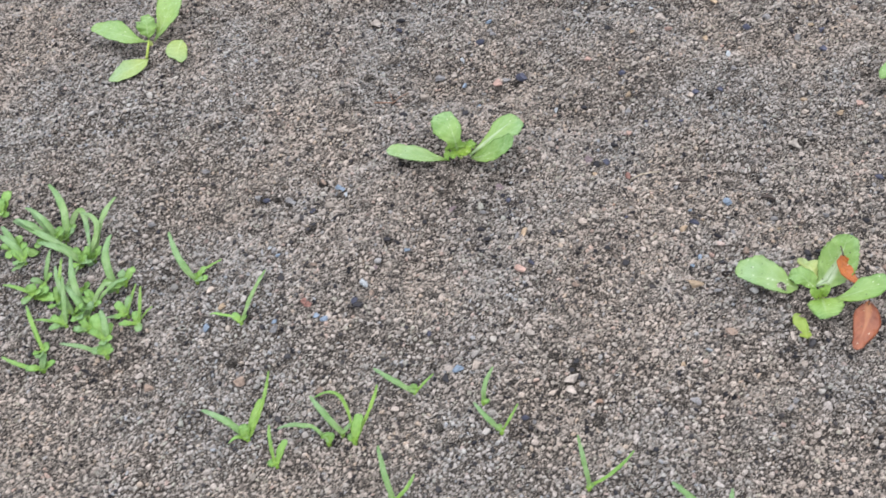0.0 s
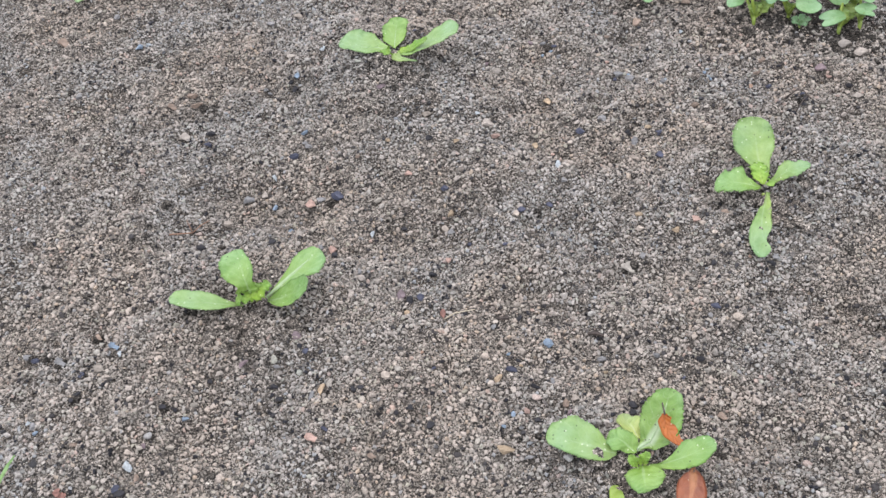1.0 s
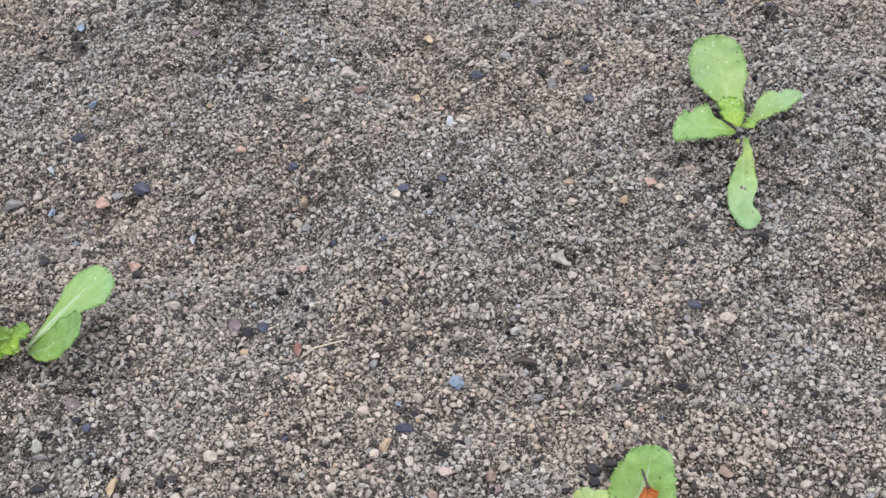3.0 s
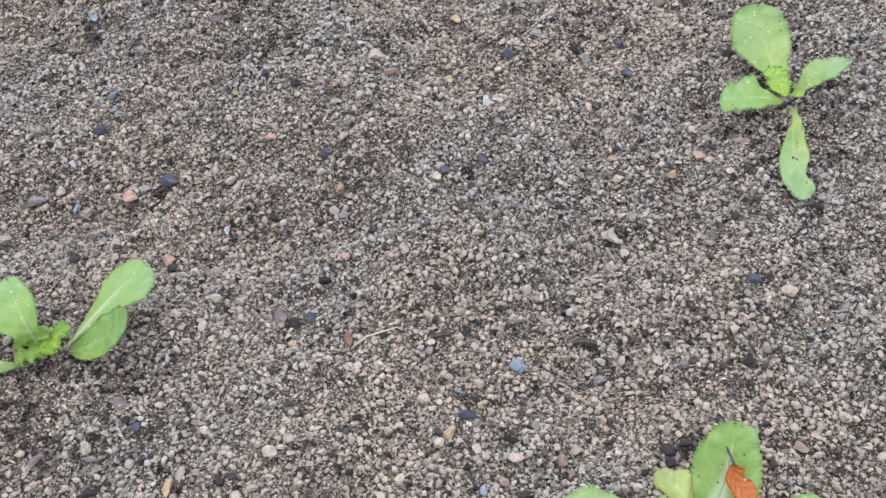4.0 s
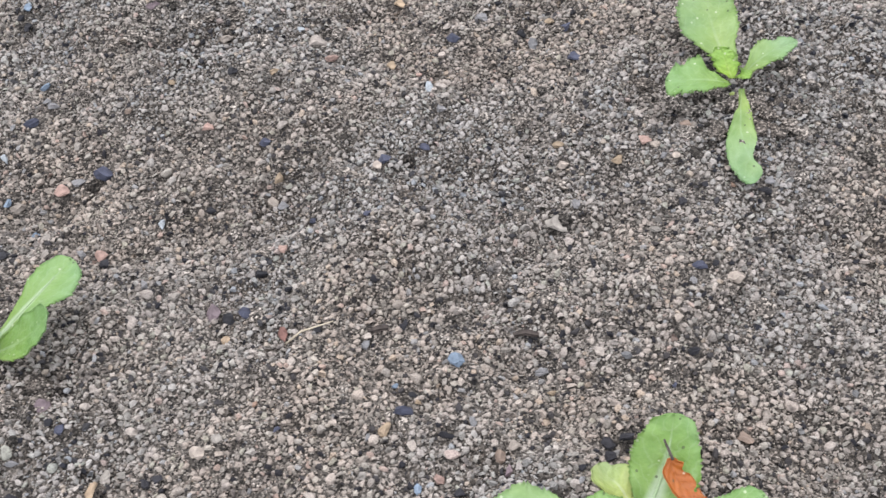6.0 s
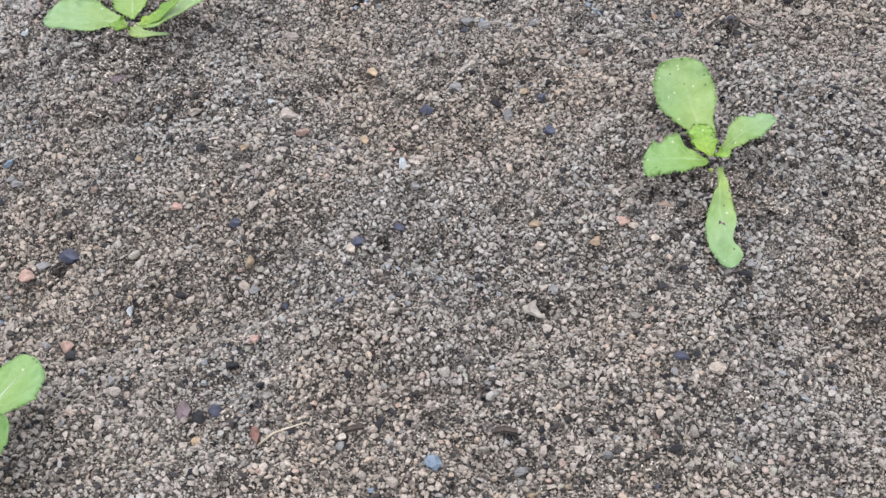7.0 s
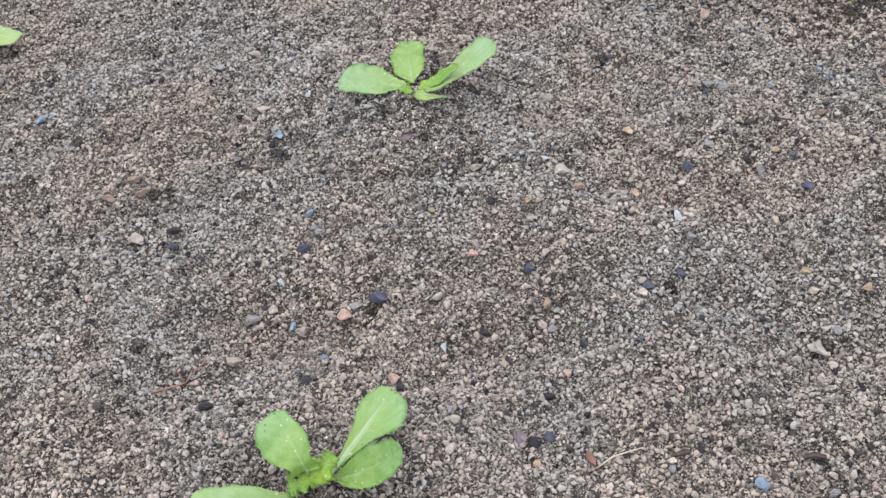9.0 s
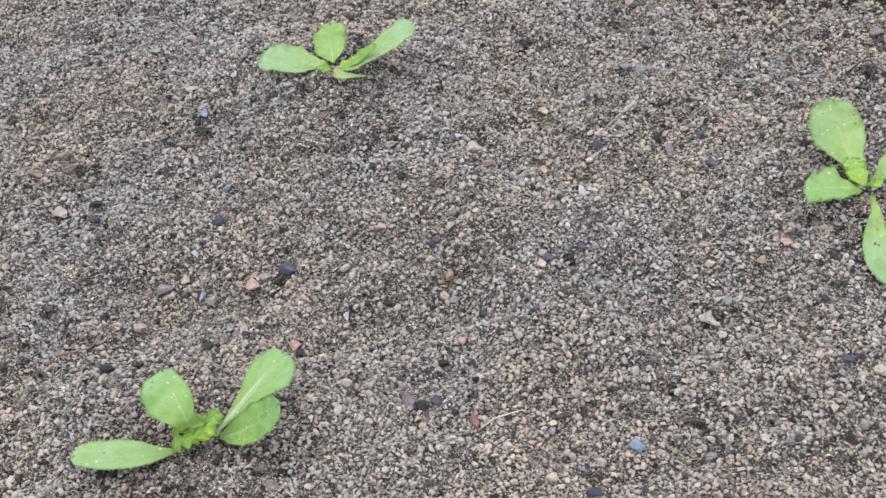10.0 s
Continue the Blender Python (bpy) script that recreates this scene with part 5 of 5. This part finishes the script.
pebbles("slate", [
        (-0.2281, -0.1993, 4.7, 0), (-0.2521, -0.2501, 3.4, 0), (-0.3169, -0.1788, 5.0, 0.6), (-0.2969, -0.1382, 5.8, 0.5), (0.0048, -0.1885, 4.3, 0.5), (-0.0734, -0.2719, 2.5, 0),
        (0.0433, -0.2456, 3.4, 0), (-0.0960, -0.2613, 3.1, 0),
])
pebbles("tan", [
        (-0.0817, 0.0352, 5.6, 0), (-0.0687, -0.0215, 3.5, 0), (-0.1178, 0.0214, 3.7, 0), (-0.1582, -0.0332, 6.1, 0.8), (-0.1963, 0.0025, 4.1, 0), (-0.0601, -0.0402, 5.1, 0),
        (-0.1833, -0.0505, 6.8, 0.58), (-0.0195, -0.0365, 4.6, 0.72), (0.0465, -0.0394, 4.5, 0.72), (0.0783, -0.0418, 3.6, 0), (0.0847, -0.0483, 3.6, 0), (0.1011, -0.0536, 2.7, 0),
        (0.0919, -0.0366, 3.4, 0), (-0.0680, -0.1518, 5.0, 0.96), (-0.1409, -0.1427, 2.4, 0), (0.0219, -0.1535, 3.9, 0), (-0.0209, -0.1553, 3.6, 0), (0.0902, -0.1346, 3.4, 0),
        (0.0751, -0.1121, 3.5, 0), (0.0955, -0.0968, 5.1, 1.1), (-0.1060, -0.2490, 5.5, 0), (-0.1901, 0.1389, 7.6, 0.7),
])
pebbles("tan", [
        (-0.2038, -0.1687, 6.0, 0.8), (-0.2571, -0.2252, 5.2, 0),
])
pebbles("white", [
        (-0.0508, 0.0361, 3.2, 0), (-0.1673, -0.0100, 2.7, 2), (-0.0997, -0.0481, 3.8, 0), (0.0005, -0.0026, 3.3, 1.9), (-0.1706, -0.2165, 4.9, 0), (0.0990, -0.2120, 4.4, 0),
        (-0.2961, 0.1133, 3.5, 0), (-0.1571, 0.0852, 4.4, 0), (-0.1717, 0.0706, 2.5, 0), (0.0814, 0.0839, 2.4, 0), (0.0819, 0.0768, 2.4, 0), (0.0654, 0.1213, 2.8, 0),
        (0.0571, 0.0767, 2.4, 0), (-0.1989, -0.1574, 3.0, 0), (-0.2314, -0.1975, 2.4, 0), (-0.1726, -0.2155, 2.5, 1.8), (0.0032, -0.2227, 3.6, 0.5),
])
more = random.Random(12)
for n in range(30):                          # plain larger stones among the gravel
    x, y = more.uniform(-0.36, 0.15), more.uniform(-0.26, 0.14)
    pebbles(more.choice(("tan", "pale", "grey", "tan", "pale", "brown")), [(x, y, more.uniform(2.6, 4.2), 0)])


# ---------------------------------------------------------------- the gravel itself
SEEDLINGS = ((-0.1435, -0.1145), (-0.1045, 0.0690), (0.1095, -0.0195), (0.0535, -0.1875), (-0.3820, -0.0290), (-0.3590, 0.1800))


def inside(x, y, margin):
    """The stretch of the bed that is covered closely: a rough hexagon."""
    ok = (y < 0.235 + margin) & (x < 0.205 + margin) & (x > -0.58 - margin) & (y > -0.39 - margin)
    ok &= (y - 0.235 - margin) < (x + 0.44) * 1.5 + 0.0                # far left corner
    ok &= y > -0.41 - margin + np.maximum(x + 0.30, 0) * 0.22 + np.maximum(-0.33 - x, 0) * 1.75
    ok &= y > -0.40 + np.maximum(x - 0.05, 0) * 1.6 - margin
    return ok


CELL, LEFT, NEAR = 0.0003, -0.62, -0.43
TAKEN = np.zeros((int(0.88 / CELL), int(0.71 / CELL)), bool)        # where the bed is already covered by a stone
DISCS = {}


def occupy(x, y, r):
    """Cover a disc of the bed."""
    k = max(1, int(r / CELL + 0.5))
    if k not in DISCS:
        q = np.arange(-k, k + 1)
        DISCS[k] = q[:, None] ** 2 + q[None, :] ** 2 <= k * k + 0.5
    i, j = int((x - LEFT) / CELL), int((y - NEAR) / CELL)
    if k < i < TAKEN.shape[0] - k - 1 and k < j < TAKEN.shape[1] - k - 1:
        TAKEN[i - k:i + k + 1, j - k:j + k + 1] |= DISCS[k]


for px_, py_, r_ in PLACED:                   # the larger stones lie open
    occupy(px_, py_, r_ * 1.02)


def strewn(count, lo, hi, power, seed, room, near_side=0.0, least=0.0012):
    """Places and sizes of grains that lie side by side, the largest first. room: how far they keep apart, in radii."""
    rs = np.random.RandomState(seed)
    x, y = rs.uniform(LEFT, 0.25, count), rs.uniform(NEAR, 0.27, count)
    d = np.sort(lo + (hi - lo) * rs.rand(count) ** power)[::-1]
    keep = inside(x, y, 0.01) & ((d > least) | (x > -0.26) & (y > -0.23) & (y < 0.13))       # the finest only where the bed is seen closely
    fine = sum(np.exp(-((x - a_) ** 2 + (y - b_ + 0.006) ** 2) / 0.024 ** 2) for a_, b_ in SEEDLINGS)
    fine = np.clip(fine * 0.62 + (lattice_noise(x, y, 0.035, 3) - 0.7) * 1.5, 0, 0.8)
    keep &= rs.rand(count) > fine * np.clip((d - 0.0013) / 0.0012, 0, 1)
    if near_side:                             # fewer of them away from the near edge of the bed
        far = y + 0.13 - 0.25 * np.minimum(x + 0.2, 0) + 0.6 * np.maximum(x - 0.02, 0) + lattice_noise(x, y, 0.05, 6) * 0.1 - 0.05
        keep &= rs.rand(count) > near_side * np.clip(far / 0.06, 0, 1)
    out = []
    for px_, py_, s in zip(x[keep].tolist(), y[keep].tolist(), d[keep].tolist()):
        i, j, k = int((px_ - LEFT) / CELL), int((py_ - NEAR) / CELL), int(0.36 * s / CELL)
        if 6 < i < TAKEN.shape[0] - 14 and 6 < j < TAKEN.shape[1] - 14 and not (
                TAKEN[i, j] or TAKEN[i - k, j] or TAKEN[i + k, j] or TAKEN[i, j - k] or TAKEN[i, j + k]):
            out.append((px_, py_, s))
            if room:
                occupy(px_, py_, 0.5 * s * room)
    return np.array(out)


def turned(rs, n, tilt):
    """Rotations, any way round the vertical and tilted a little."""
    q = rs.normal(size=(n, 4)) * np.array([1, tilt, tilt, 1])
    q /= np.linalg.norm(q, axis=1, keepdims=True)
    w_, a_, b_, c_ = q.T
    return np.stack([np.stack([1 - 2 * (b_ * b_ + c_ * c_), 2 * (a_ * b_ - c_ * w_), 2 * (a_ * c_ + b_ * w_)], 1),
                     np.stack([2 * (a_ * b_ + c_ * w_), 1 - 2 * (a_ * a_ + c_ * c_), 2 * (b_ * c_ - a_ * w_)], 1),
                     np.stack([2 * (a_ * c_ - b_ * w_), 2 * (b_ * c_ + a_ * w_), 1 - 2 * (a_ * a_ + b_ * b_)], 1)], 1)


def grains(places, shape, seed, name, label, lift=0.16, jitter=0.16, tilt=0.3):
    """One mesh of many small stones: whole worn stones, five-sided chips or flat splinters."""
    rs = np.random.RandomState(seed)
    x, y, d = places.T
    n = len(x)
    if shape == "stone":
        v0, f0 = ico(2)
        v = np.repeat(v0[None] * 0.56, n, 0)
        for _ in range(9):                    # worn flats
            cut = rs.normal(size=(n, 1, 3))
            cut /= np.linalg.norm(cut, axis=2, keepdims=True)
            over = np.maximum((v * cut).sum(2, keepdims=True) - rs.uniform(0.26, 0.46, (n, 1, 1)), 0)
            v = v - over * cut
        v = v + rs.normal(0, 0.012, v.shape)
        v *= rs.uniform([0.95, 0.72, 0.55], [1.2, 1.0, 0.8], (n, 3))[:, None, :]
    elif shape == "chip":
        q = np.arange(5) * 2 * math.pi / 5
        v = np.zeros((n, 10, 3))
        for ring, (r, z) in enumerate(((0.54, -0.26), (0.42, 0.17))):
            a_ = q[None] + rs.uniform(-0.3, 0.3, (n, 5)) + 0.3 * ring
            rr = r * rs.uniform(0.7, 1.24, (n, 5))
            v[:, ring * 5:ring * 5 + 5, 0], v[:, ring * 5:ring * 5 + 5, 1] = rr * np.cos(a_), rr * np.sin(a_)
            v[:, ring * 5:ring * 5 + 5, 2] = z + rs.uniform(-0.08, 0.08, (n, 5))
        f0 = [(k, (k + 1) % 5, 5 + k) for k in range(5)] + [((k + 1) % 5, 5 + (k + 1) % 5, 5 + k) for k in range(5)] + [(5, 6, 7), (5, 7, 9), (7, 8, 9)]
        f0 = np.array(f0)
        v *= rs.uniform([1.0, 0.68, 0.75], [1.3, 1.0, 1.2], (n, 3))[:, None, :]
    else:
        v0 = np.array([(0.5, 0.1, -0.2), (0.05, 0.5, -0.2), (-0.5, 0.0, -0.2), (-0.05, -0.5, -0.2), (0, 0, 0.34)])
        f0 = np.array([(0, 1, 4), (1, 2, 4), (2, 3, 4), (3, 0, 4)])
        v = v0[None] * rs.uniform(0.75, 1.25, (n, 5, 1)) + rs.normal(0, 0.09, (n, 5, 3))
    nv, nf = v.shape[1], len(f0)
    v = np.einsum("nij,nkj->nki", turned(rs, n, tilt), v) * d[:, None, None]
    v[..., 0] += x[:, None]
    v[..., 1] += y[:, None]
    v[..., 2] += (ground_z(x, y) + d * (lift + rs.normal(0, jitter, n)))[:, None]
    me = bpy.data.meshes.new(name)
    me.vertices.add(n * nv)
    me.vertices.foreach_set("co", v.astype(np.float32).ravel())
    loops = (f0[None] + (np.arange(n) * nv)[:, None, None]).astype(np.int32).ravel()
    me.loops.add(len(loops))
    me.loops.foreach_set("vertex_index", loops)
    me.polygons.add(n * nf)
    me.polygons.foreach_set("loop_start", np.arange(0, len(loops), 3, dtype=np.int32))
    me.polygons.foreach_set("use_smooth", np.repeat(rs.rand(n) < 0.12, nf))
    me.materials.append(GRAVEL)
    me.update(calc_edges=True)
    return tagged(new(name, me), label, "gravel", kind="stuff")


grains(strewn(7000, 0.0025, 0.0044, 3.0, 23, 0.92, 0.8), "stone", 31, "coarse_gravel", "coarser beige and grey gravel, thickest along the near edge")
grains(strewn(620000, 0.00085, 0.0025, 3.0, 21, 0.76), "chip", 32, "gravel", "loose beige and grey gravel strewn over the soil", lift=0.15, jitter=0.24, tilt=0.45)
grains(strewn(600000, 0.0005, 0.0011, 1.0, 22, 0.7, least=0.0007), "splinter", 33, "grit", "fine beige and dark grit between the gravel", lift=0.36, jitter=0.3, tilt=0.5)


# ---------------------------------------------------------------- crumbs of soil round the seedlings, some dark with damp and painted shade
# larger lumps of caked soil: x, y, half width
LUMPS = ((0.0327, -0.0188, 0.0043), (0.0380, -0.0241, 0.0028), (0.0538, -0.1344, 0.0031), (0.1019, -0.1076, 0.0036), (-0.0394, -0.0816, 0.0029), (-0.0587, -0.1270, 0.0026), (0.0928, -0.1006, 0.0024), (-0.1931, -0.0556, 0.0027), (-0.1219, -0.1240, 0.0030), (-0.1288, -0.1312, 0.0026), (-0.1510, -0.1298, 0.0030), (-0.1608, -0.1332, 0.0026), (-0.1165, -0.1180, 0.0024), (-0.0930, -0.1006, 0.0023), (0.0801, -0.0089, 0.0028), (0.0883, -0.0073, 0.0023), (-0.1184, 0.0376, 0.0035), (-0.0662, 0.0284, 0.0039), (-0.2120, -0.0280, 0.0048))


# dark crumbs that stand out on the bed: x, y, half width
DARK_LUMPS = ((-0.2320, -0.1622, 0.0032), (-0.2141, -0.1702, 0.0023), (-0.2092, -0.1846, 0.0022), (-0.2112, -0.1870, 0.0017), (-0.2183, -0.1456, 0.0029), (-0.2428, -0.1573, 0.0023), (-0.2511, -0.1575, 0.0027), (-0.2028, -0.1582, 0.0017), (-0.1756, -0.2284, 0.0016), (-0.1723, -0.2262, 0.0018), (-0.1678, -0.1812, 0.0022), (-0.1186, -0.1662, 0.0019), (-0.0422, -0.1750, 0.0018), (-0.0589, -0.2389, 0.0017), (-0.0595, -0.2424, 0.0017), (-0.0563, -0.2456, 0.0017), (-0.0439, -0.1774, 0.0013), (0.1317, 0.0535, 0.0024), (0.1349, 0.0570, 0.0021), (-0.0162, 0.1075, 0.0030), (-0.0108, 0.1012, 0.0024), (-0.1742, 0.0627, 0.0024), (-0.1678, 0.0592, 0.0024), (-0.2251, 0.0491, 0.0030), (-0.2320, 0.0476, 0.0027), (-0.0966, 0.0978, 0.0024))


def clods(name, label, mat, feet, count, about, lumps, small, large, seed):
    """Crumbs of soil round some feet, others strewn about, and a few lumps at their places, in one mesh."""
    rs = np.random.RandomState(seed)
    verts, faces = [], []
    for k in range(count + about + len(lumps)):
        a_, b_ = feet[k % len(feet)]
        q, d = rs.uniform(0, 6.28), abs(rs.normal(0.012, 0.013))
        x, y = a_ + d * math.cos(q), b_ - 0.008 + 0.7 * d * math.sin(q)
        s = rs.uniform(small, large)
        if k >= count:
            x, y, s = rs.uniform(-0.42, 0.16), rs.uniform(-0.3, 0.16), rs.uniform(0.0013, 0.0028)
        if k >= count + about:
            x, y, s = lumps[k - count - about]
        v0, f0 = ico(3 if s > 0.0025 else 2 if s > 0.0014 else 1)
        bump = 1 + 0.24 * np.sin(v0 @ rs.normal(0, 3.2, 3) + rs.rand() * 6) + 0.16 * np.sin(v0 @ rs.normal(0, 7, 3)) + 0.12 * np.sin(v0 @ rs.normal(0, 13, 3)) + rs.normal(0, 0.07, len(v0))
        p = v0 * bump[:, None] * s * rs.uniform([0.85, 0.8, 0.45], [1.1, 1.1, 0.7])
        p += np.array([x, y, float(ground_z(x, y)) + 0.3 * s])
        faces += (f0 + len(verts)).tolist()
        verts += p.tolist()
    return tagged(new(name, mesh_of(name, verts, faces, mat, smooth=False)), label, "soil", kind="stuff")


NEAR_FEET = [SEEDLINGS[k] for k in (0, 1, 2, 3, 3)]
clods("soil_crumbs", "grey-brown caked soil crumbs round the feet of the seedlings", CAKED, NEAR_FEET, 330, 420, LUMPS, 0.0013, 0.0034, 77)
# dark loam crumbs that also paint the shade under seedlings and radish row
clods("damp_shaded_crumbs", "dark damp soil crumbs with the shade under the leaves put into their colour", DAMP_SHADED, NEAR_FEET + [base for base, leaves, frills in RADISHES], 1700, 60, DARK_LUMPS, 0.0007, 0.0019, 78)
